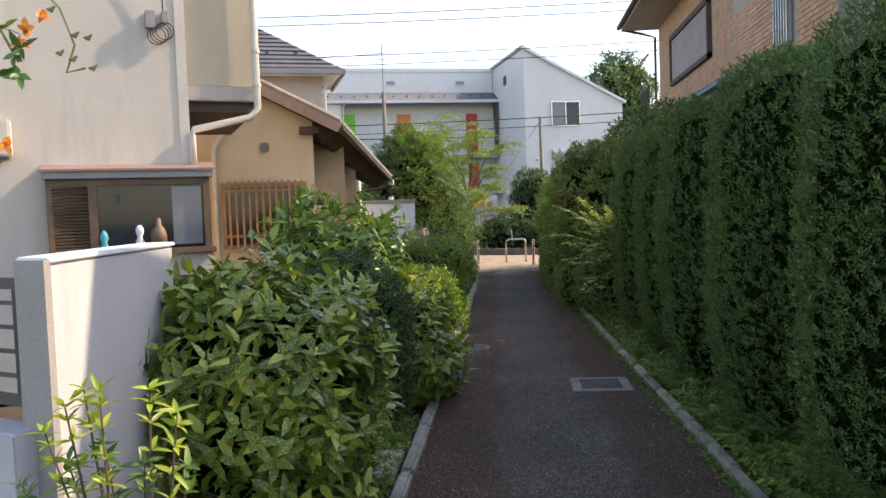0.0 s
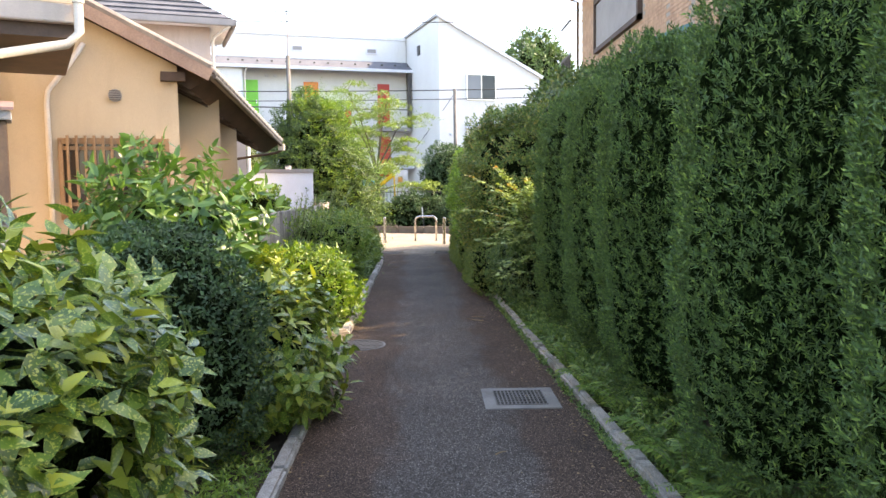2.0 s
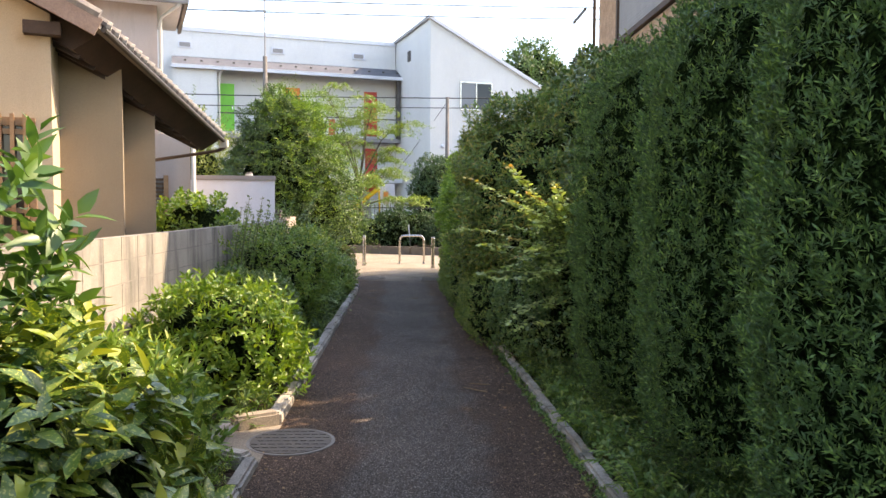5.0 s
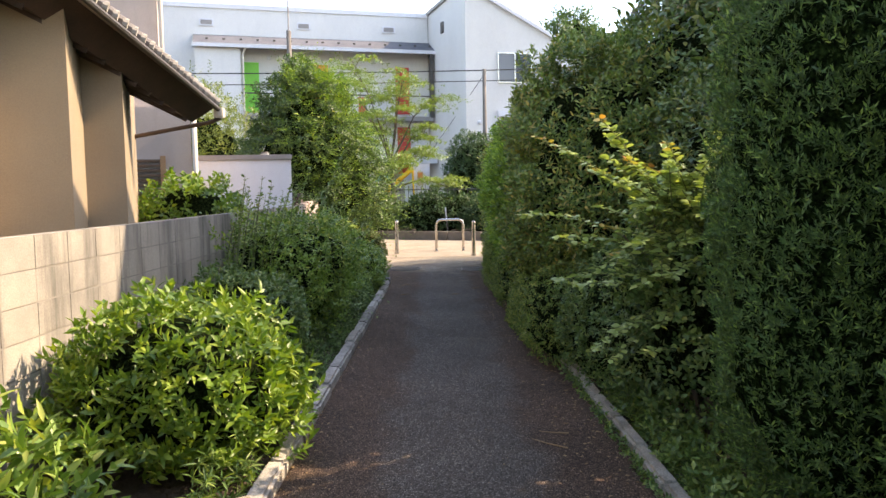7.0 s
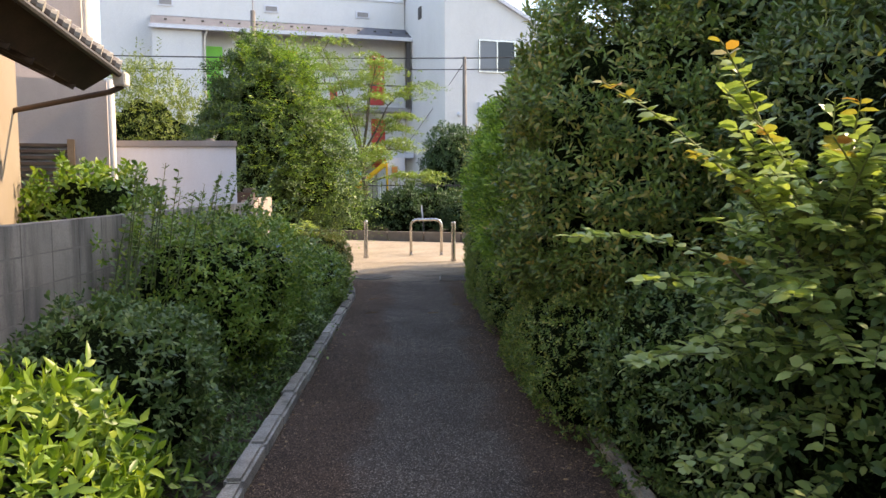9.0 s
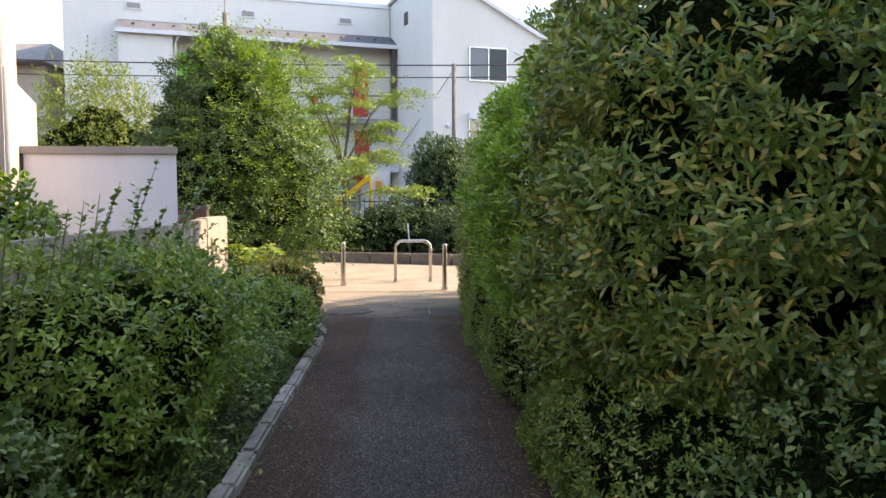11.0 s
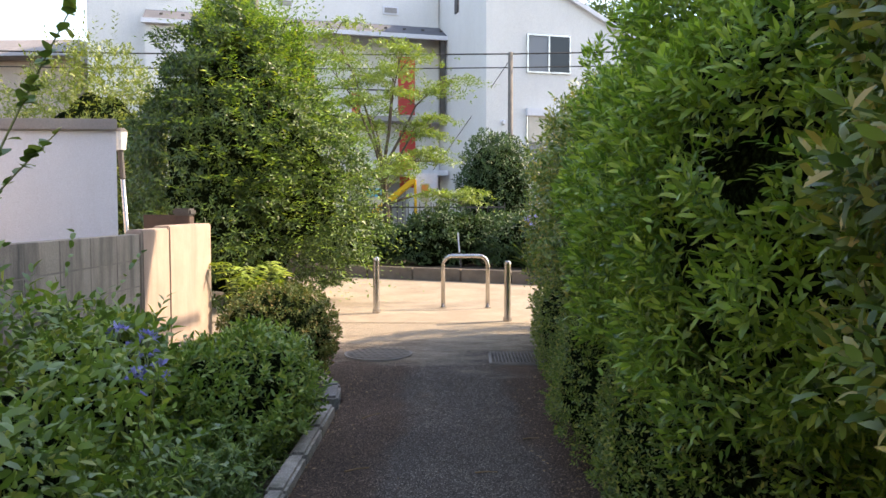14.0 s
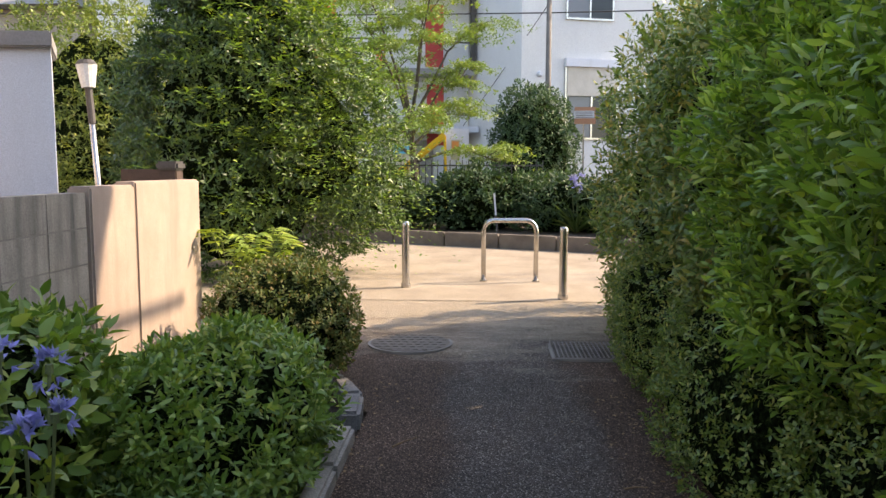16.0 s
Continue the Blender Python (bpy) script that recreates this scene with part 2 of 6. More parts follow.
L_CYPRESS = leafmat("cypress_leaf", (0.028, 0.065, 0.018), (0.086, 0.165, 0.040), (0.21, 0.32, 0.070), 0.58, 0.16, None, (0.085, 0.160, 0.052))
L_AUCUBA = leafmat("spotted_laurel_leaf", (0.040, 0.090, 0.018), (0.135, 0.215, 0.030), (0.40, 0.41, 0.055), 0.34, 0.18, (0.36, 0.39, 0.075))
L_DARK = leafmat("small_dark_leaf", (0.024, 0.058, 0.022), (0.050, 0.100, 0.032), (0.09, 0.15, 0.045), 0.6, 0.18)
L_FATSIA = leafmat("broad_leaf", (0.040, 0.095, 0.024), (0.085, 0.170, 0.040), (0.15, 0.24, 0.055), 0.4, 0.25)
L_BRIGHT = leafmat("bright_leaf", (0.060, 0.130, 0.018), (0.160, 0.260, 0.034), (0.30, 0.38, 0.050), 0.42, 0.3)
L_AZALEA = leafmat("azalea_leaf", (0.075, 0.150, 0.030), (0.200, 0.310, 0.058), (0.36, 0.40, 0.085), 0.40, 0.30)
L_SKIRT = leafmat("small_azalea_leaf", (0.065, 0.120, 0.026), (0.180, 0.260, 0.054), (0.34, 0.34, 0.09), 0.45, 0.25)
L_ROUND = leafmat("round_shrub_leaf", (0.045, 0.095, 0.028), (0.105, 0.175, 0.048), (0.20, 0.26, 0.08), 0.5, 0.22)
L_TWIGGY = leafmat("small_twig_leaf", (0.065, 0.130, 0.034), (0.155, 0.240, 0.065), (0.28, 0.34, 0.10), 0.4, 0.25)
L_HEDGE = leafmat("hedge_leaf", (0.042, 0.090, 0.022), (0.180, 0.270, 0.062), (0.38, 0.31, 0.09), 0.42, 0.26, None, (0.21, 0.24, 0.062))
L_LAUREL = leafmat("dark_laurel_leaf", (0.026, 0.058, 0.018), (0.095, 0.155, 0.040), (0.24, 0.25, 0.07), 0.38, 0.2)
L_HEDGE_G = leafmat("green_hedge_leaf", (0.060, 0.140, 0.026), (0.240, 0.380, 0.072), (0.42, 0.54, 0.12), 0.30, 0.42)
L_FRESH = leafmat("young_hedge_leaf", (0.22, 0.36, 0.06), (0.36, 0.50, 0.09), (0.48, 0.58, 0.12), 0.38, 0.42)
L_YELLOW = leafmat("yellow_green_leaf", (0.17, 0.25, 0.04), (0.30, 0.39, 0.065), (0.42, 0.46, 0.09), 0.45, 0.3)
L_MAPLE = leafmat("maple_leaf", (0.11, 0.175, 0.045), (0.21, 0.29, 0.070), (0.29, 0.35, 0.09), 0.45, 0.3)
L_OLIVE = leafmat("olive_leaf", (0.10, 0.14, 0.035), (0.20, 0.25, 0.055), (0.30, 0.32, 0.07), 0.5, 0.25)
L_SPRIG = leafmat("pale_spray_leaf", (0.21, 0.29, 0.10), (0.36, 0.45, 0.16), (0.48, 0.54, 0.19), 0.36, 0.3)
L_TIP = leafmat("orange_new_leaf", (0.26, 0.28, 0.08), (0.38, 0.30, 0.08), (0.46, 0.20, 0.06), 0.4, 0.35)
L_BUSH = leafmat("tall_shrub_leaf", (0.024, 0.060, 0.016), (0.070, 0.130, 0.028), (0.15, 0.23, 0.042), 0.42, 0.15, None, (0.06, 0.115, 0.026))
# Yellow-green new growth, made paler to put sunlight into its colour.
L_FEATHER = leafmat("feathery_sunlit_new_leaf", (0.080, 0.160, 0.026), (0.18, 0.30, 0.045), (0.33, 0.40, 0.06), 0.5, 0.25)
L_BROWN = leafmat("bronze_ball_leaf", (0.046, 0.085, 0.018), (0.105, 0.135, 0.030), (0.180, 0.130, 0.042), 0.7, 0.22)
L_WEED = leafmat("weed_leaf", (0.060, 0.125, 0.032), (0.160, 0.250, 0.070), (0.300, 0.380, 0.110), 0.45, 0.3)
L_FAR = leafmat("far_tree_leaf", (0.030, 0.070, 0.025), (0.080, 0.140, 0.045), None, 0.5, 0.2)
L_BLUE = leafmat("lilac_petal", (0.220, 0.220, 0.620), (0.360, 0.360, 0.800), None, 0.5, 0.3)
L_ORANGE = leafmat("orange_petal", (0.750, 0.200, 0.030), (0.850, 0.330, 0.080), None, 0.5, 0.35)
L_LITTER = leafmat("dry_leaf", (0.160, 0.090, 0.040), (0.320, 0.210, 0.110), None, 0.8, 0.1)
M_PETALW = flat("white_petal", (0.8, 0.8, 0.78))


# ---- building blocks ----
class Geo:
    """Collects vertices and faces in world metres."""
    def __init__(self):
        self.v, self.f = [], []

    def add(self, vs, fs):
        k = len(self.v)
        self.v += [tuple(p) for p in vs]
        self.f += [tuple(k + i for i in q) for q in fs]
        return self

    def prism(self, pts, z0, z1):
        """pts: outline, counter-clockwise; z0 and z1: numbers or one value a corner."""
        n = len(pts)
        za = [z0] * n if isinstance(z0, (int, float)) else z0
        zb = [z1] * n if isinstance(z1, (int, float)) else z1
        vs = [(x, y, z) for (x, y), z in zip(pts, za)] + [(x, y, z) for (x, y), z in zip(pts, zb)]
        fs = [tuple(range(n - 1, -1, -1)), tuple(range(n, 2 * n))] + [(i, (i + 1) % n, n + (i + 1) % n, n + i) for i in range(n)]
        return self.add(vs, fs)

    def box(self, x0, x1, y0, y1, z0, z1):
        return self.prism([(x0, y0), (x1, y0), (x1, y1), (x0, y1)], z0, z1)

    def obox(self, m, sx, sy, sz):
        """A box of that size, its base centred on the pose m."""
        vs = [m @ Vector((sx * a / 2, sy * b / 2, sz * c)) for c in (0, 1) for a, b in ((-1, -1), (1, -1), (1, 1), (-1, 1))]
        return self.add(vs, [(3, 2, 1, 0), (4, 5, 6, 7), (0, 1, 5, 4), (1, 2, 6, 5), (2, 3, 7, 6), (3, 0, 4, 7)])

    def bar(self, a, b, w, h, up=(0, 0, 1)):
        """A straight bar of section w by h from a to b."""
        a, b = Vector(a), Vector(b)
        d = (b - a).normalized()
        s = d.cross(Vector(up))
        s = s.normalized() if s.length > 1e-4 else Vector((1, 0, 0))
        u = s.cross(d)
        vs = [p + s * (w / 2 * i) + u * (h / 2 * j) for p in (a, b) for i, j in ((-1, -1), (1, -1), (1, 1), (-1, 1))]
        return self.add(vs, [(0, 1, 2, 3), (7, 6, 5, 4), (4, 5, 1, 0), (5, 6, 2, 1), (6, 7, 3, 2), (7, 4, 0, 3)])

    def tube(self, pts, r, n=8):
        """A round tube along pts; r: one radius or one a point."""
        pts = [Vector(p) for p in pts]
        rs = [r] * len(pts) if isinstance(r, (int, float)) else r
        k = len(self.v)
        ref = Vector((0.13, 0.21, 1)) if abs((pts[-1] - pts[0]).normalized().z) < 0.9 else Vector((1, 0.2, 0))
        for i, p in enumerate(pts):
            d = (pts[min(i + 1, len(pts) - 1)] - pts[max(i - 1, 0)]).normalized()
            s = d.cross(ref).normalized()
            u = s.cross(d)
            self.v += [tuple(p + (s * math.cos(a) + u * math.sin(a)) * rs[i]) for a in (2 * math.pi * j / n for j in range(n))]
        for i in range(len(pts) - 1):
            self.f += [(k + i * n + j, k + i * n + (j + 1) % n, k + (i + 1) * n + (j + 1) % n, k + (i + 1) * n + j) for j in range(n)]
        self.f += [tuple(k + j for j in range(n - 1, -1, -1)), tuple(k + (len(pts) - 1) * n + j for j in range(n))]
        return self

    def slab(self, top, thick):
        """A sloping slab: its upper outline (counter-clockwise from above) and its thickness."""
        n = len(top)
        vs = [tuple(p) for p in top] + [(x, y, z - thick) for x, y, z in top]
        return self.add(vs, [tuple(range(n)), tuple(range(2 * n - 1, n - 1, -1))] + [(i, n + i, n + (i + 1) % n, (i + 1) % n) for i in range(n)])


BASE = {}


def thing(name, at, label, category, group="", kind=""):
    ob = new(name)
    ob.location = at
    ob.empty_display_size = 0.1
    BASE[ob] = Vector(at)
    return tagged(ob, label, category, group, kind)


def part(name, geo, material, parent=None, label="", bevel=0.0, smooth=False):
    """Links geo as one mesh under a thing or a part, or at top level."""
    base = BASE[parent] if parent else Vector((0, 0, 0))
    me = bpy.data.meshes.new(name)
    me.from_pydata([tuple(Vector(p) - base) for p in geo.v], [], geo.f)
    if bevel:
        bm = bmesh.new()
        bm.from_mesh(me)
        bmesh.ops.bevel(bm, geom=[e for e in bm.edges if len(e.link_faces) == 2 and e.calc_face_angle(0) > 0.6], offset=bevel, segments=2, affect="EDGES", clamp_overlap=True)
        bm.to_mesh(me)
        bm.free()
    if smooth:
        me.polygons.foreach_set("use_smooth", [True] * len(me.polygons))
    me.materials.append(material)
    ob = new(name, me)
    ob.parent = parent
    BASE[ob] = base
    return tagged(ob, label) if label else ob


def structure(name, geo, material, label, category="", bevel=0.0):
    return tagged(part(name, geo, material, None, "", bevel), label, category or name.split("_")[0], "", "structure")


# ---- foliage ----
RNG = np.random.default_rng(7)
WAVES = RNG.normal(size=(14, 3))
PHASE = RNG.uniform(0, 6.28, 14)


def lumps(p, freq):
    a = np.sin(freq * p @ WAVES.T + PHASE).sum(axis=1) / 5.0
    return a + 0.55 * np.sin(2.9 * freq * p @ WAVES[::-1].T + PHASE).sum(axis=1) / 5.0


def unit(a):
    return a / np.maximum(np.linalg.norm(a, axis=1, keepdims=True), 1e-9)


def rounded(d, r, power):
    """Where directions d meet a rounded body of radii r, and the body's normals. power: of its plan and of its height."""
    a, b = power if isinstance(power, tuple) else (power, power)
    e = np.abs(d / r)
    h = e[:, 0] ** a + e[:, 1] ** a + 1e-12
    p = d * ((h ** (b / a) + e[:, 2] ** b) ** (-1 / b))[:, None]
    e = np.abs(p / r)
    h = e[:, 0] ** a + e[:, 1] ** a + 1e-12
    w = h ** (b / a - 1)
    return p, unit(np.sign(p) * np.stack([e[:, 0] ** (a - 1) * w, e[:, 1] ** (a - 1) * w, e[:, 2] ** (b - 1)], 1) / r)


def crown_points(n, centre, radii, power=2.4, lump=0.12, freq=2.2, depth=0.25, floor=0.03):
    """Points and outward directions on an uneven rounded body."""
    c, r = np.array(centre), np.array(radii)
    q = unit(RNG.normal(size=(int(n), 3))) * r
    p, nrm = rounded(unit(q), r, power)
    p *= (1 + lump * lumps(c + p, freq))[:, None] * (1 - depth * RNG.random(len(p)) ** 2)[:, None]
    p += c
    keep = p[:, 2] > floor
    return p[keep], nrm[keep]


def clumps(p, nrm, size, out, tier=1.0):
    """Gathers points into rounded tufts: pushed out at each tuft's middle, thinner in the hollows between. tier above 1: flat tiers."""
    if len(p) < 20:
        return p, nrm
    squash = np.array((1, 1, tier))
    ps = p * squash
    seed = ps[:1]
    for q in ps[1:6000]:
        if ((seed - q) ** 2).sum(1).min() > (1.25 * size) ** 2:
            seed = np.vstack([seed, q])
    push = RNG.uniform(0.45, 1.35, len(seed))
    near = np.concatenate([((q[:, None] - seed[None]) ** 2).sum(-1).argmin(1) for q in np.array_split(ps, max(1, len(p) * len(seed) // 2000000))])
    off = ps - seed[near]
    d = np.linalg.norm(off, axis=1) / size
    q = p + nrm * (out * push[near] * (np.clip(1 - d * d, -0.5, 1) - 0.4))[:, None]
    keep = (d < 0.85) | (RNG.random(len(p)) < 0.5)
    return q[keep], unit(nrm + 0.75 * off / size)[keep]


LEAVES = {
    "broad": ([(0, 0, 0), (0.30, 0.44, 0.06), (0.68, 0.42, 0.03), (1, 0, -0.10), (0.68, -0.42, 0.03), (0.30, -0.44, 0.06)], [(0, 5, 1), (1, 5, 4), (1, 4, 2), (2, 4, 3)]),
    "needle": ([(0, 0, 0), (0.45, 0.5, 0.03), (1, 0, 0), (0.45, -0.5, 0.03)], [(0, 3, 1), (1, 3, 2)]),
    "long": ([(0, 0, 0), (0.3, 0.5, 0.05), (0.65, 0.38, -0.02), (1, 0, -0.16), (0.65, -0.38, -0.02), (0.3, -0.5, 0.05), (0.5, 0, -0.03)], [(0, 6, 1), (1, 6, 2), (2, 6, 3), (3, 6, 4), (4, 6, 5), (5, 6, 0)]),
    "small": ([(0, 0, 0), (0.5, 0.5, 0.06), (1, 0, 0), (0.5, -0.5, 0.06)], [(0, 2, 1), (0, 3, 2)]),
    "spray": ([(0, 0, 0), (0.35, 0.10, 0.02), (0.62, 0.50, 0.0), (0.55, 0.14, 0.02), (1, 0, -0.05), (0.55, -0.14, 0.02), (0.62, -0.50, 0.0), (0.35, -0.10, 0.02)], [(0, 7, 1), (1, 3, 2), (1, 7, 3), (3, 7, 5), (3, 5, 4), (5, 7, 6)]),
}


def leaf_mesh(name, p, d, up, length, width, shape, material, parent, label="", kind=""):
    """One mesh of many leaves: base p, direction d, upper side up."""
    tv, tf = (np.array(a) for a in LEAVES[shape])
    n, k = len(p), len(tv)
    d = unit(d)
    up = unit(up - (up * d).sum(axis=1, keepdims=True) * d)
    s = np.cross(up, d)
    ln = (length * RNG.uniform(0.65, 1.2, n))[:, None, None]
    wd = (width * RNG.uniform(0.7, 1.2, n))[:, None, None]
    co = p[:, None] + d[:, None] * tv[None, :, 0:1] * ln + s[:, None] * tv[None, :, 1:2] * wd + up[:, None] * tv[None, :, 2:3] * ln
    fs = (np.arange(n)[:, None, None] * k + tf[None]).reshape(-1, 3)
    base = np.array(BASE[parent]) if parent else np.zeros(3)
    me = bpy.data.meshes.new(name)
    me.vertices.add(n * k)
    me.vertices.foreach_set("co", (co.reshape(-1, 3) - base).astype(np.float32).ravel())
    me.loops.add(len(fs) * 3)
    me.loops.foreach_set("vertex_index", fs.astype(np.int32).ravel())
    me.polygons.add(len(fs))
    me.polygons.foreach_set("loop_start", np.arange(0, len(fs) * 3, 3, dtype=np.int32))
    me.update(calc_edges=True)
    me.materials.append(material)
    ob = new(name, me)
    ob.parent = parent
    BASE[ob] = Vector(base)
    return tagged(ob, label, "", "", kind)


def rosettes(p, axis, k, spread=(35, 85), jitter=0.35, stretch=0.0):
    """k leaves round each shoot, the lowest spread widest: their bases, directions and upper sides."""
    axis = unit(axis + RNG.normal(size=axis.shape) * jitter)
    ref = unit(RNG.normal(size=axis.shape))
    u = unit(np.cross(axis, ref))
    v = np.cross(axis, u)
    turn = RNG.uniform(0, 6.28, len(p))
    P, D, U = [], [], []
    for i in range(k):
        f = i / max(k - 1, 1)
        a = turn + 2.4 * i + RNG.uniform(-0.5, 0.5, len(p))
        tilt = np.radians(spread[1] + (spread[0] - spread[1]) * f + RNG.normal(size=len(p)) * 14)
        side = u * np.cos(a)[:, None] + v * np.sin(a)[:, None]
        P.append(p + axis * (stretch * (f - 0.6)))
        D.append(axis * np.cos(tilt)[:, None] + side * np.sin(tilt)[:, None])
        U.append(axis + RNG.normal(size=axis.shape) * 0.25)
    return np.concatenate(P), np.concatenate(D), np.concatenate(U)


def core_geo(centre, radii, power=2.4, lump=0.12, freq=2.2, scale=0.78, floor=0.0, n=14):
    """The solid core of a shrub, dark-coloured to stand for shade among its twigs."""
    c, r = np.array(centre), np.array(radii)
    th, ph = np.meshgrid(np.linspace(0.02, np.pi - 0.02, n), np.linspace(0, 2 * np.pi, 2 * n, endpoint=False), indexing="ij")
    d = unit((np.stack([np.sin(th) * np.cos(ph), np.sin(th) * np.sin(ph), np.cos(th)], -1).reshape(-1, 3)) * r)
    p = rounded(d, r, power)[0]
    p = c + p * (scale * (1 + lump * lumps(c + p, freq)))[:, None]
    p[:, 2] = np.maximum(p[:, 2], floor)
    m = 2 * n
    fs = [(i * m + j, (i + 1) * m + j, (i + 1) * m + (j + 1) % m, i * m + (j + 1) % m) for i in range(n - 1) for j in range(m)]
    return Geo().add(p.tolist(), fs)


def up_mix(nrm, amount):
    return unit(nrm + np.array((0, 0, amount)))


def shrub(name, label, category, centre, radii, material, shoots, k, length, width, shape="broad", power=2.4, lump=0.14, freq=2.2, depth=0.3,
          lift=0.5, spread=(35, 85), core=0.78, ground=0.0, stems=5, group="", tips=None, tip_share=0.0, loose=0.55, gaps=-1.15, sprays=0, spray_len=0.4, spray_material=None, core_material=None, thin=False, facing=None, tuft=None, taper=None):
    """A leafy shrub: stems from the ground, a core coloured as inner shade, foliage in rosettes. taper: how far its top
    narrows, and the top's shift.
    """
    cx, cy, cz = centre

    def narrow(q):
        if taper:
            f = np.clip((q[:, 2:3] - cz) / radii[2] + 0.35, 0, 1.4)
            q[:, :2] = (cx, cy) + (q[:, :2] - (cx, cy)) * (1 - taper[0] * f) + np.array(taper[1]) * f
        return q

    t = thing(name, (cx, cy, ground), label, category, group)
    for i in range(stems):
        a = 6.28 * i / stems + 0.4
        g = Geo().tube([(cx + 0.06 * math.cos(a), cy + 0.06 * math.sin(a), ground - 0.02), (cx + radii[0] * 0.3 * math.cos(a), cy + radii[1] * 0.3 * math.sin(a), (ground + cz) / 2 + 0.05),
                (cx + radii[0] * 0.6 * math.cos(a), cy + radii[1] * 0.6 * math.sin(a), cz + radii[2] * 0.3)], [0.022, 0.015, 0.006], 6)
        part("stem", g, M_BARK, t)
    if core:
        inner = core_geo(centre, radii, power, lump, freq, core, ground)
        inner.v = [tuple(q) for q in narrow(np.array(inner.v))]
        part("inner_mass", inner, core_material or M_CORE, t, "solid dark core with the inner shade in its colour")
    p, nrm = crown_points(shoots, centre, radii, power, lump, freq, depth, ground + 0.04)
    p = narrow(p)
    keep = lumps(p, freq * 2.3) > gaps
    if thin:
        keep &= (nrm[:, 0] < 0.3) | (RNG.random(len(p)) < 0.18)
    p, nrm = p[keep], nrm[keep]
    p, nrm = clumps(p, nrm, *(tuft or (0.30 * min(radii), 0.17 * min(radii))))
    low = p[:, 2] > ground + 0.04
    p, nrm = p[low], nrm[low]
    P, D, U = rosettes(p, up_mix(nrm, lift), k, spread, loose, length * 1.3)
    leaf_mesh("foliage", P, D, U, length, width, shape, material, t, kind="stuff")
    if sprays:
        sp, sn = crown_points(sprays * (5 if facing else 2), centre, radii, power, lump, freq, 0.12, ground + 0.15)
        sp = narrow(sp)
        if facing:
            near = sn @ unit(np.array([facing]))[0] + RNG.normal(size=len(sn)) * 0.22 > 0.5
            sp, sn = sp[near], sn[near]
        sel = RNG.permutation(len(sp))[:sprays]
        sp, ax = sp[sel], unit(sn[sel] + np.array((0, 0, 0.12 if facing else 0.45)) + RNG.normal(size=(len(sel), 3)) * 0.4)
        m = 14
        f = np.linspace(-0.25, 1.0, m)[None, :, None]
        ln = (spray_len * RNG.uniform(0.5, 1.15, len(sel)))[:, None, None]
        pos = sp[:, None] + ax[:, None] * f * ln - np.array((0, 0, 0.12 if facing else 0.22)) * ln * f ** 2
        sd = unit(np.cross(ax, np.array((0, 0, 1.0))))[:, None] * np.where(np.arange(m) % 2, 1.0, -1.0)[None, :, None]
        dd = ax[:, None] * 0.7 + sd
        pos, dd = pos.reshape(-1, 3), dd.reshape(-1, 3)
        dd = dd + RNG.normal(size=dd.shape) * 0.25
        leaf_mesh("sprays", pos, dd, np.tile((0, 0, 1.0), (len(pos), 1)) + RNG.normal(size=dd.shape) * 0.3, length, width, shape, spray_material or material, t, kind="stuff")
    if tips:
        sel = (nrm[:, 2] > 0.3) & (RNG.random(len(p)) < tip_share)
        P, D, U = rosettes(p[sel] + nrm[sel] * 0.03, up_mix(nrm[sel], 1.0), 5, (15, 60))
        leaf_mesh("young_growth", P, D, U, length * 0.75, width * 0.75, shape, tips, t, "paler young leaves", kind="stuff")
    return t


# ---- ground, path and plaza ----
def rise(y):
    """Height of the ground along the path: level, then a gentle rise to the plaza."""
    t = min(max((y - 20.5) / 5.0, 0.0), 1.0)
    return 0.15 * t * t * (3 - 2 * t)


def left_edge(y):
    return -0.70 - 0.0135 * y


def right_edge(y):
    return 1.60 - 0.030 * min(y, 22)


def strip(ys, xa, xb, dz=0.0):
    g = Geo()
    vs = [(f(y), y, rise(y) + dz) for y in ys for f in (xa, xb)]
    g.add(vs, [(2 * i, 2 * i + 1, 2 * i + 3, 2 * i + 2) for i in range(len(ys) - 1)])
    return g


YS = [-30, -10, 0, 5, 10, 15, 19, 20.5, 21.2, 21.6, 22, 22.4, 22.8, 23.5, 24.25, 25, 25.75, 30]
structure("ground", strip([-1500] + YS + [60, 1500], lambda y: -1500, lambda y: 1500, -0.035), M_SOIL, "bare dark soil ground under the plants", "ground")
structure("path", strip(YS[:-1], lambda y: left_edge(y) - 2.2 * max(0.0, min(1.0, (y - 21.2) / 1.6)), lambda y: right_edge(y) + 0.9 * max(0.0, min(1.0, (y - 23.4) / 1.0)), 0.0), M_ASPHALT, "worn dark reddish-brown asphalt footpath with coarse aggregate", "path")
PLAZA_Y = [24.7, 25, 25.75, 28, 31.5]
structure("plaza", strip(PLAZA_Y, lambda y: -14.0, lambda y: 12.0, 0.004), M_SAND, "pale sandy paving of the cross street", "pavement")


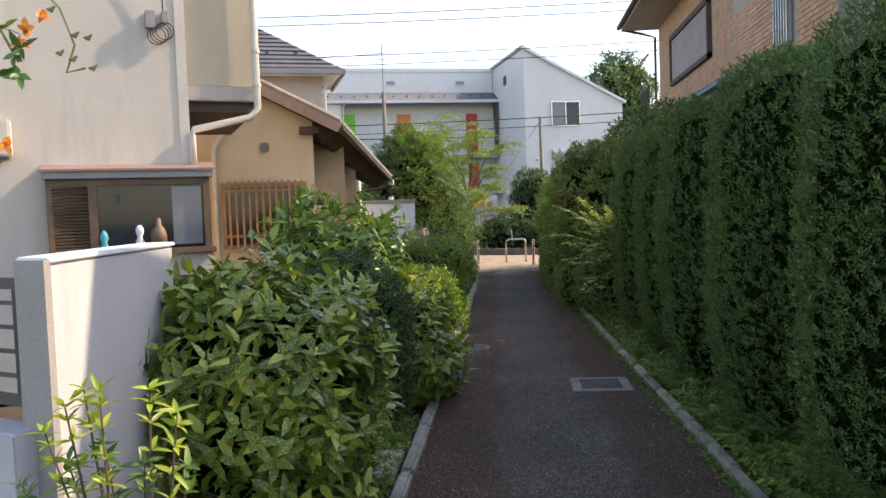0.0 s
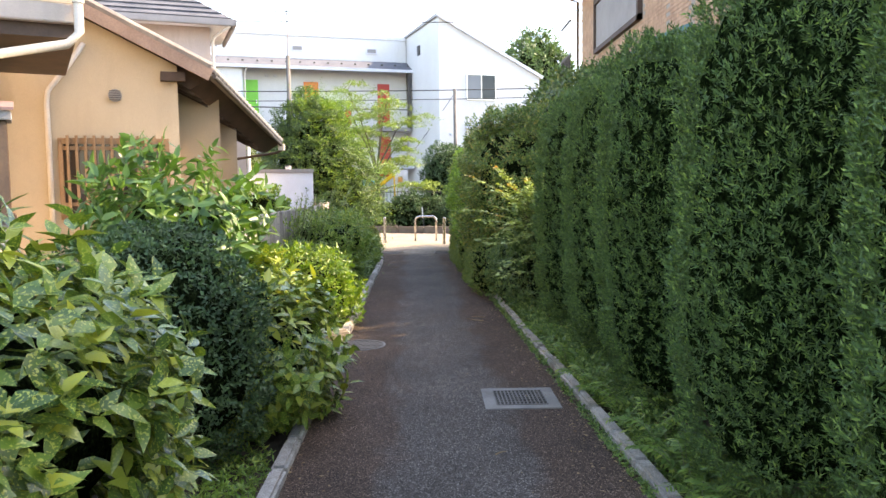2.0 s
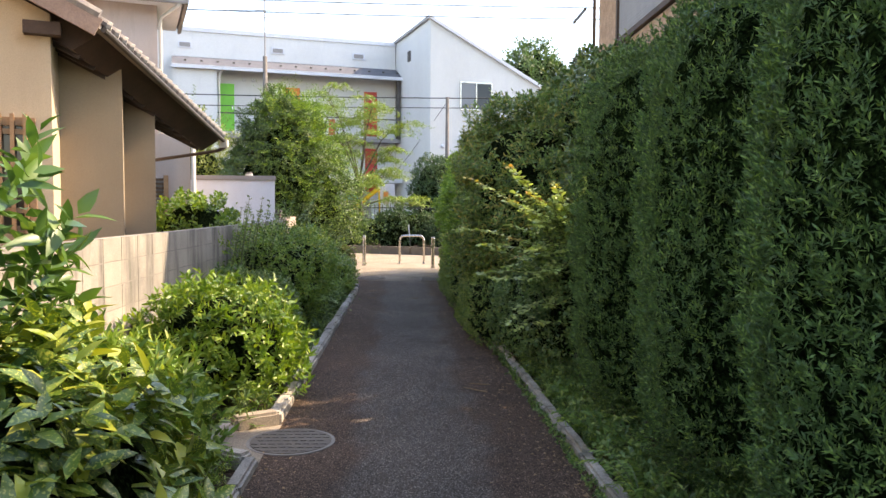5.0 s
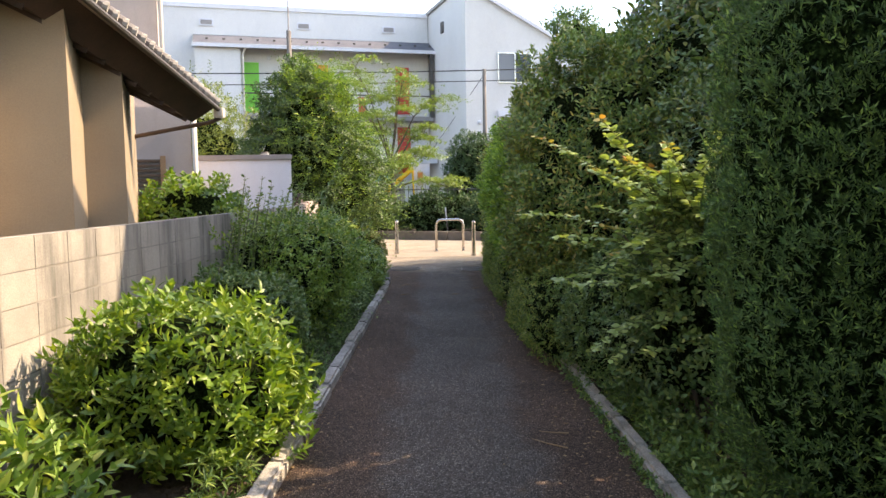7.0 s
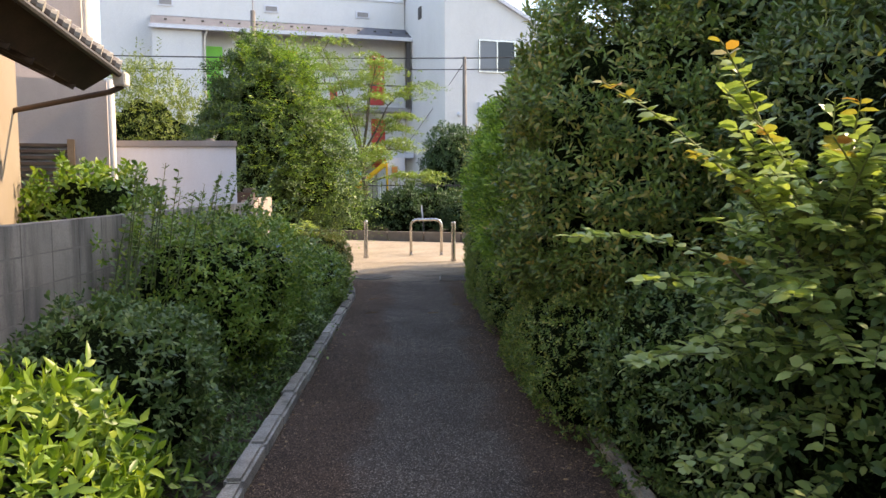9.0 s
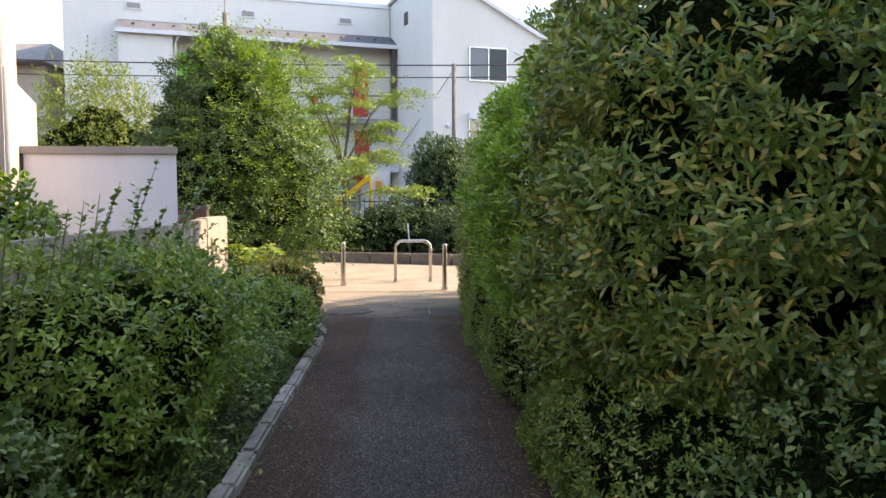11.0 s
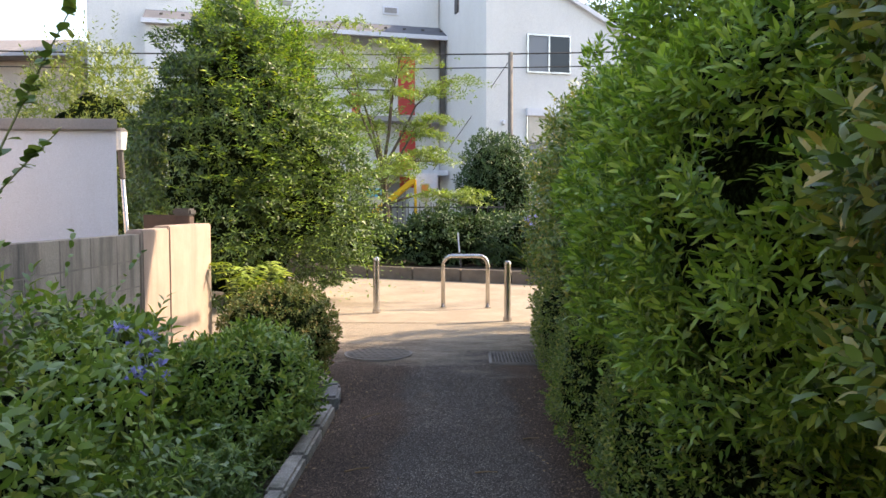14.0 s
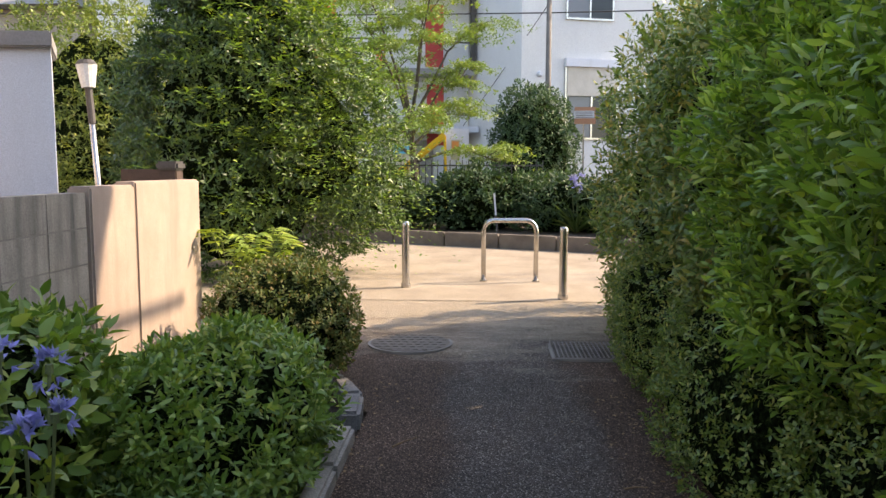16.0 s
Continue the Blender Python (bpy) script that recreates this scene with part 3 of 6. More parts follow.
def kerb_row(name, edge, y0, y1, width, high, side, label):
    """A run of separate kerb stones beside the path."""
    t = thing(name, (edge(y0), y0, 0), label, "kerb", "", "structure")
    y, i = y0, 0
    while y < y1 - 0.2:
        ln = min(0.6, y1 - y)
        a, b = y + 0.006, y + ln - 0.006
        w, h = width + RNG.uniform(-0.008, 0.008), high + RNG.uniform(-0.010, 0.010)
        o = RNG.uniform(-0.008, 0.008)
        pts = [(edge(a) + o, a), (edge(a) + o + side * w, a), (edge(b) + o + side * w, b), (edge(b) + o, b)]
        if side < 0:
            pts = pts[::-1]
        zb = [rise(p[1]) - 0.05 for p in pts]
        part("kerb_stone", Geo().prism(pts, zb, [z + 0.05 + h for z in zb]), M_KERB, t, bevel=0.020)
        y += ln
    return t


kerb_row("kerb_left_near", left_edge, -3, 10.15, 0.105, 0.06, -1, "weathered concrete kerb edging the planting bed")
kerb_row("kerb_left_far", left_edge, 11.12, 20.9, 0.115, 0.08, -1, "weathered concrete kerb edging the planting bed")
kerb_row("kerb_right", right_edge, -3, 15.6, 0.10, 0.06, 1, "narrow mossy concrete kerb beside the hedge")


def kerb_curve(name, pts, width, high, label, stone=M_KERB):
    t = thing(name, (*pts[0], rise(pts[0][1])), label, "kerb", "", "structure")
    for (x0, y0), (x1, y1) in zip(pts, pts[1:]):
        d = Vector((x1 - x0, y1 - y0, 0)).normalized() * 0.006
        a, b = (x0 + d.x, y0 + d.y, rise(y0) + high / 2 - 0.02), (x1 - d.x, y1 - d.y, rise(y1) + high / 2 - 0.02)
        part("kerb_stone", Geo().bar(a, b, width, high + 0.04), stone, t, bevel=0.022)


kerb_curve("kerb_left_end", [(-1.05, 20.9), (-1.09, 21.3), (-1.24, 21.62), (-1.45, 21.85), (-1.75, 21.98)], 0.13, 0.10, "curved concrete kerb end with exposed aggregate", M_AGGREGATE)
kerb_curve("kerb_inlet_near", [(-0.90, 10.16), (-1.08, 10.25), (-1.24, 10.33)], 0.12, 0.08, "kerb turned aside round a manhole inlet")
kerb_curve("kerb_inlet_side", [(-1.23, 10.36), (-1.21, 10.86)], 0.12, 0.09, "kerb stone at the back of a manhole inlet")
kerb_curve("kerb_inlet_far", [(-1.19, 10.93), (-0.88, 11.12)], 0.13, 0.11, "pale sandy kerb stone across a manhole inlet", M_SAND)
structure("inlet", Geo().prism([(-1.18, 10.32), (-0.84, 10.14), (-0.84, 11.08), (-1.16, 10.90)], -0.02, 0.005), M_SAND, "sandy concrete apron round the manhole", "pavement")


def drain_grate(name, cx, cy, sx, sy, nx, ny, label, c=0.10):
    """A cast grate in a concrete collar."""
    z = rise(cy)
    t = thing(name, (cx, cy, z), label, "drain")
    w = 0.011
    g = Geo()
    for x0, x1, y0, y1 in ((-sx / 2 - c, sx / 2 + c, -sy / 2 - c, -sy / 2), (-sx / 2 - c, sx / 2 + c, sy / 2, sy / 2 + c), (-sx / 2 - c, -sx / 2, -sy / 2, sy / 2), (sx / 2, sx / 2 + c, -sy / 2, sy / 2)):
        g.box(cx + x0, cx + x1, cy + y0, cy + y1, z - 0.05, z + 0.010)
    part("collar", g, M_COLLAR, t, "stained concrete collar")
    # A flush black block stands in for the shade inside the drain.
    part("pit", Geo().box(cx - sx / 2, cx + sx / 2, cy - sy / 2, cy + sy / 2, z - 0.05, z + 0.001), M_BLACK, t, "black block under the bars, the hollow's darkness in its colour")
    for i in range(nx + 1):
        x = cx - sx / 2 + sx * i / nx
        part("bar", Geo().box(x - w / 2, x + w / 2, cy - sy / 2, cy + sy / 2, z, z + 0.013), M_GRATE, t)
    for j in range(ny + 1):
        y = cy - sy / 2 + sy * j / ny
        part("cross_bar", Geo().box(cx - sx / 2, cx + sx / 2, y - w / 2, y + w / 2, z + 0.001, z + 0.015), M_GRATE, t)


drain_grate("drain_grate", 0.875, 8.27, 0.42, 0.43, 13, 6, "rusty steel drain grate in a square concrete collar")
drain_grate("drain_grate", 0.57, 22.75, 0.50, 0.58, 14, 9, "galvanised drain grate with sandy dirt between its bars", 0.025)


def manhole(cx, cy, r, label, metal):
    z = rise(cy)
    t = thing("manhole_cover", (cx, cy, z), label, "manhole cover")
    ring = lambda rr: [(cx + rr * math.cos(a), cy + rr * math.sin(a)) for a in (6.2832 * i / 40 for i in range(40))]
    part("collar", Geo().prism(ring(r + 0.025), z - 0.03, z + 0.007), M_COLLAR, t, "concrete ring")
    part("cover", Geo().prism(ring(r), z - 0.03, z + 0.011), metal, t)
    for i in range(7):
        y = cy - r * 0.8 + 1.6 * r * i / 6
        half = math.sqrt(max(r * r * 0.88 - (y - cy) ** 2, 0.0004))
        for k in range(-4, 5):
            x = cx + k * r * 0.21 + (0.1 * r if i % 2 else 0)
            if abs(x - cx) < half:
                part("stud", Geo().box(x - 0.022, x + 0.022, y - 0.012, y + 0.012, z + 0.010, z + 0.015), metal, t)


manhole(-0.70, 10.64, 0.29, "round iron manhole cover with a raised pattern", M_DUSTY)
manhole(-0.88, 22.92, 0.34, "round manhole cover dusted with sand", M_DUSTY)

tagged(part('paving_slab', Geo().box(-1.22, -0.92, 5.35, 5.95, -0.03, 0.045), M_KERB, None, bevel=0.012), 'grey concrete slab lying beside the kerb', 'slab')

# far kerb and planting bed beyond the plaza
kerb_far = lambda x: 31.4 - 0.42 * (x + 2.6)
structure("bed_far", Geo().prism([(-16, kerb_far(-16) + 0.1), (12, kerb_far(12) + 0.1), (12, 60), (-16, 60)], 0.0, 0.30), M_SOIL, "raised soil bed behind a low kerb", "bed")
t = thing("kerb_far", (-3, kerb_far(-3), 0.15), "low brown concrete kerb along the far planting bed", "kerb", "", "structure")
for i in range(24):
    x0 = -14 + i
    part("kerb_stone", Geo().bar((x0 + 0.01, kerb_far(x0 + 0.01), 0.24), (x0 + 0.99, kerb_far(x0 + 0.99), 0.24), 0.14, 0.34), M_KERB_FAR, t, bevel=0.015)


# ---- bollards ----
def bollard(x, y, label):
    z = rise(y)
    t = thing("bollard", (x, y, z), label, "bollard", "bollards at the end of the path")
    part("post", Geo().tube([(x, y, z - 0.05), (x, y, z + 0.755)], 0.045, 20), M_STEEL, t, smooth=False)
    part("cap", Geo().tube([(x, y, z + 0.755), (x, y, z + 0.785), (x, y, z + 0.80)], [0.047, 0.043, 0.028], 20), M_STEEL, t)
    part("base_ring", Geo().tube([(x, y, z), (x, y, z + 0.05)], 0.058, 20), M_STEEL, t)


bollard(-1.20, 25.55, "brushed steel bollard standing in sandy paving")
bollard(0.61, 24.85, "brushed steel bollard standing in sandy paving")
t = thing("hoop_barrier", (0.06, 26.1, 0.15), "bent stainless steel hoop barrier set in the paving", "hoop barrier")
hp = [(-0.27, 26.1, 0.10), (-0.27, 26.1, 0.80)] + [(-0.27 + 0.13 * (1 - math.cos(a)), 26.1, 0.80 + 0.13 * math.sin(a)) for a in (0.4, 0.8, 1.2)]
hp += [(-0.14, 26.1, 0.93), (0.26, 26.1, 0.93)] + [(0.39 - 0.13 * (1 - math.cos(a)), 26.1, 0.80 + 0.13 * math.sin(a)) for a in (1.2, 0.8, 0.4)] + [(0.39, 26.1, 0.80), (0.39, 26.1, 0.10)]
part("hoop", Geo().tube(hp, 0.030, 14), M_STEEL, t, smooth=True)
for x in (-0.27, 0.39):
    part("flange", Geo().tube([(x, 26.1, 0.148), (x, 26.1, 0.17)], 0.05, 16), M_STEEL, t)


# ---- rotated houses ----
class Plan:
    """A house's own axes: along its front (u), and back from it (v)."""
    def __init__(self, x, y, deg):
        self.o, a = Vector((x, y, 0)), radians(deg)
        self.u, self.v = Vector((math.cos(a), math.sin(a), 0)), Vector((-math.sin(a), math.cos(a), 0))

    def at(self, s, d, z=0.0):
        p = self.o + self.u * s + self.v * d
        return Vector((p.x, p.y, z))

    def box(self, g, s0, s1, d0, d1, z0, z1):
        c = [self.at(s0, d0), self.at(s1, d0), self.at(s1, d1), self.at(s0, d1)]
        return g.prism([(p.x, p.y) for p in c], z0, z1)


# stucco house with the bay window
A = Plan(-3.75, 8.75, 27)
house = thing("stucco_house", A.at(-3, 2), "grey stucco house with a timber bay window and cream oriel", "house")
wall = part("wall", A.box(Geo(), -7, 0, 0, 5.5, 0, 7.2), M_GREY, house, "weathered grey stucco wall")
part("corner_strip", A.box(Geo(), -0.10, 0.012, -0.012, 0.2, 0.3, 7.2), M_PIPE, house, "pale cream plaster corner strip")
oriel = part("oriel", A.box(Geo(), 0.0, 0.80, 0.03, 2.6, 3.50, 7.2), M_BEIGE, house, "cream plaster oriel overhanging the gap", bevel=0.01)
part("oriel_beam", A.box(Geo(), 0.0, 0.82, 0.0, 2.65, 3.33, 3.50), M_PINK, house, "stained plaster beam under the oriel", bevel=0.01)
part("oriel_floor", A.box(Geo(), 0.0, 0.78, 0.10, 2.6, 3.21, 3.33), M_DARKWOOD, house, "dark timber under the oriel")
part("side_wall", A.box(Geo(), -0.2, 0.015, 0.25, 4.2, 0, 3.4), M_BEIGE, house, "shaded beige plaster side wall")
pipe = [A.at(0.80, -0.06, 7.2), A.at(0.80, -0.06, 3.24), A.at(0.70, -0.06, 3.13), A.at(0.05, -0.06, 2.98), A.at(0.03, -0.06, 2.90), A.at(0.03, -0.06, 2.5)]
part("downpipe", Geo().tube(pipe, 0.042, 10), M_PIPE, house, "cream plastic downpipe", smooth=True)
for i in (1, 4):
    z = 3.30 if i == 1 else 3.7
    part("pipe_bracket", Geo().tube([A.at(0.80, -0.06, z + 0.2), A.at(0.80, -0.06, z + 0.24)], 0.052, 10), M_PIPE, house)
bay = Plan(-5.0, 7.86, 27)
frame_ob = thing("bay_window", bay.at(0.85, 0.2, 1.6), "brown timber bay window with louvred shutter and ornaments behind glass", "bay window")
g = bay.box(Geo(), -0.03, 1.74, -0.06, 0.36, 2.42, 2.50)
part("roof", g, M_GREYPAINT, frame_ob, "grey metal fascia of the bay roof", bevel=0.008)
part("roof_sheet", Geo().slab([tuple(bay.at(-0.05, -0.09, 2.525)), tuple(bay.at(1.76, -0.09, 2.525)), tuple(bay.at(1.76, 0.36, 2.62)), tuple(bay.at(-0.05, 0.36, 2.62))], 0.025), M_RUST, frame_ob, "rust-stained tin roof sheet")
for s0, s1, z0, z1 in ((0.0, 0.06, 1.62, 2.42), (0.41, 0.50, 1.62, 2.42), (1.62, 1.70, 1.62, 2.42)):
    part("post", bay.box(Geo(), s0, s1, 0.0, 0.08, z0, z1), M_WOOD, frame_ob, bevel=0.006)
part("head", bay.box(Geo(), 0.0, 1.70, 0.002, 0.08, 2.34, 2.418), M_WOOD, frame_ob, bevel=0.006)
part("sill", bay.box(Geo(), -0.04, 1.74, -0.05, 0.36, 1.55, 1.62), M_WOOD, frame_ob, "worn timber sill", bevel=0.01)
part("apron", bay.box(Geo(), 0.0, 1.70, 0.04, 0.36, 1.30, 1.55), M_PINK, frame_ob, "plaster below the bay")
part("side_post", bay.box(Geo(), 1.62, 1.70, 0.28, 0.36, 1.62, 2.42), M_WOOD, frame_ob)
for i in range(19):
    z = 1.66 + i * 0.036
    a, b = bay.at(0.06, 0.045, z), bay.at(0.41, 0.045, z)
    part("louvre", Geo().bar(a, b, 0.045, 0.010, (0, -0.6, 1)), M_WOOD, frame_ob)
part("pane", bay.box(Geo(), 0.50, 1.62, 0.050, 0.056, 1.62, 2.34), M_GLASS, frame_ob, "dark reflecting glass")
part("side_pane", bay.box(Geo(), 1.655, 1.661, 0.08, 0.28, 1.62, 2.34), M_PALEGLASS, frame_ob)
part("curtain", bay.box(Geo(), 1.28, 1.60, 0.035, 0.045, 1.66, 2.32), M_PALEGLASS, frame_ob, "pale bluish curtain behind the glass")
part("dark_wall", bay.box(Geo(), 0.0, 1.62, 0.30, 0.358, 1.60, 2.44), M_BLACK, frame_ob)


def ornament(name, s, z0, profile, material, label):
    """A small turned figure on the bay's inner sill."""
    p = bay.at(s, 0.02, 0)
    g = Geo().tube([(p.x, p.y, z0 + z) for z, r in profile], [r for z, r in profile], 12)
    tagged(part(name, g, material, None, smooth=True), label, "ornament")


ornament("teal_ornament", 0.55, 1.62, [(0, 0.03), (0.05, 0.045), (0.09, 0.03), (0.14, 0.05), (0.19, 0.035), (0.23, 0.01)], flat("teal_glaze", (0.05, 0.35, 0.42)), "small teal glazed figure on the bay sill")
ornament("white_ornament", 0.92, 1.62, [(0, 0.045), (0.08, 0.05), (0.14, 0.025), (0.19, 0.045), (0.23, 0.045), (0.27, 0.02)], M_WHITE, "small white ceramic figure on the bay sill")
ornament("brown_ornament", 1.12, 1.62, [(0, 0.09), (0.16, 0.09), (0.22, 0.07), (0.26, 0.035), (0.33, 0.03), (0.35, 0.01)], M_WOOD, "brown wooden figure on the bay sill")
ac = thing("air_vent_hood", A.at(-2.1, -0.1, 2.7), "cream plastic ventilation hood on the stucco wall", "vent hood")
part("hood", A.box(Geo(), -2.5, -1.83, -0.16, 0.0, 2.68, 3.08), M_PIPE, ac, bevel=0.02)
part("grille", A.box(Geo(), -2.45, -1.86, -0.14, -0.02, 2.655, 2.68), M_IRON, ac)
mb = thing("cable_box", A.at(-0.33, -0.05, 4.1), "grey cable junction box with coiled black cable", "junction box")
part("box", A.box(Geo(), -0.42, -0.31, -0.09, 0.0, 4.13, 4.33), M_GREYPAINT, mb, bevel=0.01)
part("small_box", A.box(Geo(), -0.24, -0.17, -0.07, 0.0, 4.20, 4.34), M_GREYPAINT, mb, bevel=0.01)
for k in range(4):
    c0 = A.at(-0.30 + 0.03 * k, -0.05, 4.05)
    part("cable", Geo().tube([c0 + A.u * (0.10 * math.cos(a)) + Vector((0, 0, 0.10 * math.sin(a) + 0.02 * k)) for a in (0.5 * i for i in range(14))], 0.006, 5), M_BLACK, mb)
part("cable", Geo().tube([A.at(-0.22, -0.05, 4.33), A.at(-0.25, -0.10, 5.2), A.at(-0.28, -0.06, 7.0)], 0.008, 5), M_BLACK, mb)

# beige house with the lattice window and tiled roof
B = Plan(-3.30, 12.70, 20)
ROOF = lambda x, y: 3.44 - 0.5 * (0.94 * (x + 2.84) + 0.342 * (y - 12.69))
house_b = thing("tiled_house", B.at(-2, 3), "beige stucco house with a low tiled roof and lattice window", "house")


def wall_under(g, poly, z0=0.0):
    return g.prism([(p.x, p.y) for p in poly], z0, [ROOF(p.x, p.y) - 0.14 for p in poly])


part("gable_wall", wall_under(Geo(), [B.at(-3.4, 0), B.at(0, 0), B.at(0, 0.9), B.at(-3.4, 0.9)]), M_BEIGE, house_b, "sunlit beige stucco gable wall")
part("second_wall", wall_under(Geo(), [B.at(-3.4, 0.85), B.at(0.615, 0.78), B.at(0.615, 1.85), B.at(-3.4, 1.9)]), M_BEIGE_SHADE, house_b, "beige stucco wall set back, eave shade in its colour")
part("third_wall", wall_under(Geo(), [B.at(-3.4, 1.88), B.at(0.97, 1.83), B.at(0.97, 4.4), B.at(-3.4, 4.4)]), M_BEIGE_SHADE, house_b, "beige stucco wall with eave shade painted into its colour")
tip, end = (-2.84, 12.69), (-2.64, 16.45)
u3 = (0.94, 0.342)
outline = [(tip[0] - 3.6 * u3[0], tip[1] - 3.6 * u3[1]), tip, end, (end[0] - 4.4 * u3[0], end[1] - 4.4 * u3[1])]
roof = part("roof", Geo().slab([(x, y, ROOF(x, y)) for x, y in outline], 0.05), M_TILE, house_b, "grey-brown clay tile roof")
vb = Vector((-0.342, 0.94))
front, inset = Vector(tip) + vb * 0.32, 0.25
eave_line = [(front.x, front.y), (end[0] - 0.01, end[1] - 0.02)]
low_line = [(x - inset * u3[0], y - inset * u3[1]) for x, y in eave_line]
back_line = [(x - 1.9 * u3[0], y - 1.9 * u3[1]) for x, y in eave_line]
top = [(x, y, ROOF(x, y) - 0.054) for x, y in eave_line + back_line[::-1]]
bottom = [(x, y, ROOF(x, y) - 0.345) for x, y in low_line + back_line[::-1]]
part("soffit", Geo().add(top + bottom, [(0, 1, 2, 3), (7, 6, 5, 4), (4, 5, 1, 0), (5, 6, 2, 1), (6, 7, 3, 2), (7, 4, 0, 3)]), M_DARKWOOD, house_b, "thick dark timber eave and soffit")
for k in range(12):
    f0 = (k + 0.5) / 12
    a = Vector(low_line[0]).lerp(Vector(low_line[1]), f0)
    b = a - Vector(u3) * 1.5
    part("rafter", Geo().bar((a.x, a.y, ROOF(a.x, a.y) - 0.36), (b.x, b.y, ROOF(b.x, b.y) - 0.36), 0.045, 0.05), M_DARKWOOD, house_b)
ub = Vector((*u3, -0.5)).normalized()
p0 = Vector((*tip, ROOF(*tip) - 0.06)) + Vector((0.02, -0.05, 0))
part("bargeboard", Geo().bar(p0 - ub * 4.0, p0, 0.035, 0.17), M_BARGE, house_b, "weathered grey-brown bargeboard")
part("verge_tiles", Geo().tube([p0 - ub * 4.0 + Vector((0, 0.03, 0.12)), p0 + Vector((0, 0.03, 0.12))], 0.06, 8), M_TILE, house_b)
for k in range(22):
    f0 = (k + 0.5) / 22
    x, y = tip[0] + (end[0] - tip[0]) * f0, tip[1] + (end[1] - tip[1]) * f0
    z = ROOF(x, y)
    part("roll_tile", Geo().tube([(x + 0.05, y + 0.02, z + 0.012), (x - 2.2 * u3[0], y - 2.2 * u3[1], ROOF(x - 2.2 * u3[0], y - 2.2 * u3[1]) + 0.02)], 0.045, 8), M_TILE, house_b)
    part("tile_end", Geo().tube([(x + 0.035, y + 0.012, z + 0.004), (x + 0.075, y + 0.027, z - 0.010)], 0.052, 10), M_MORTAR, house_b)
part("eave_gutter", Geo().tube([(tip[0] + 0.05, tip[1], ROOF(*tip) - 0.07), (end[0] + 0.05, end[1], ROOF(*end) - 0.07)], 0.030, 8), M_IRON, house_b, "dark eave gutter")
part("gutter_box", Geo().box(end[0] - 0.01, end[0] + 0.10, end[1] - 0.06, end[1] + 0.06, ROOF(*end) - 0.16, ROOF(*end) - 0.04), M_PIPE, house_b, bevel=0.01)
part("drain_pipe", Geo().tube([(end[0] + 0.05, end[1], ROOF(*end) - 0.16), (-2.72, 16.5, 2.50), (-3.80, 16.92, 2.38), (-3.87, 16.95, 2.30), (-3.87, 16.95, 2.1)], 0.026, 8), M_DARKWOOD, house_b, "sloping brown drain pipe", smooth=True)
part("corner_pipe", Geo().tube([(-3.87, 16.95, 0), (-3.87, 16.95, 2.25)], 0.042, 8), M_PIPE, house_b, "cream downpipe at the corner", smooth=True)
pp = [B.at(-1.15, -0.07, 3.75), B.at(-1.35, -0.07, 3.45), B.at(-1.60, -0.07, 3.12), B.at(-1.62, -0.07, 3.0), B.at(-1.62, -0.07, 0.3)]
part("wall_pipe", Geo().tube(pp, 0.035, 8), M_PIPE, house_b, "cream downpipe on the gable", smooth=True)
vent = part("round_vent", Geo().tube([B.at(-0.80, 0.0, 3.09), B.at(-0.80, -0.035, 3.09)], 0.085, 20), M_GREYPAINT, house_b, "round louvred vent")
for k in range(5):
    part("vent_slat", Geo().bar(B.at(-0.87, -0.04, 3.03 + 0.03 * k), B.at(-0.73, -0.04, 3.03 + 0.03 * k), 0.012, 0.008), M_IRON, vent)
part("purlin_end", B.box(Geo(), -0.22, 0.10, -0.12, 0.0, 3.30, 3.42), M_DARKWOOD, house_b, "dark timber purlin end")
lat = thing("lattice_window", B.at(-0.85, -0.05, 1.5), "tan timber lattice in front of a window", "lattice window")
part("pane", B.box(Geo(), -1.48, -0.18, -0.012, -0.004, 1.50, 2.46), M_BROWNGLASS, lat, "dim brownish pane behind the lattice")
for s0, s1, z0, z1 in ((-1.52, -1.46, 1.46, 2.50), (-0.20, -0.14, 1.46, 2.50), (-1.52, -0.14, 2.44, 2.52), (-1.52, -0.14, 1.44, 1.50)):
    part("window_frame", B.box(Geo(), s0, s1, -0.05, 0.0, z0, z1), M_LATTICE, lat, bevel=0.005)
for k in range(12):
    s = -1.40 + k * 0.107
    part("slat", B.box(Geo(), s - 0.018, s + 0.018, -0.10, -0.05, 1.40, 2.55), M_LATTICE, lat, bevel=0.004)
for z in (1.62, 2.36):
    part("rail", B.box(Geo(), -1.52, -0.14, -0.055, -0.048, z, z + 0.05), M_LATTICE, lat)

# pinkish house behind
C = Plan(-5.40, 22.10, 20)
house_c = thing("far_house", C.at(-3, 2), "pinkish stucco house with a grey slate hip roof", "house")
part("upper_wall", C.box(Geo(), -6, 0, 0, 2.0, 0, 6.05), M_PINK, house_c, "pinkish stucco upper wall")
rp = [C.at(-6.6, -0.55, 6.1), C.at(0.58, -0.55, 6.1), C.at(0.58, 2.5, 6.1), C.at(-6.6, 2.5, 6.1)]
r1, r2 = C.at(-4.2, 1.2, 8.2), C.at(-2.9, 1.2, 8.2)
part("roof", Geo().add([*rp, r1, r2], [(0, 1, 5, 4), (1, 2, 5), (2, 3, 4, 5), (3, 0, 4), (3, 2, 1, 0)]), M_SLATE, house_c, "grey slate hip roof")
for i in range(13):
    z = 6.14 + i * 0.14
    k = (z - 6.1) / 2.1
    a, b = rp[0].lerp(r1, k), rp[1].lerp(r2, k)
    part("slate_course", Geo().bar(a + Vector((0, 0, 0.012)), b + Vector((0, 0, 0.012)), 0.06, 0.012), M_SLATE, house_c)
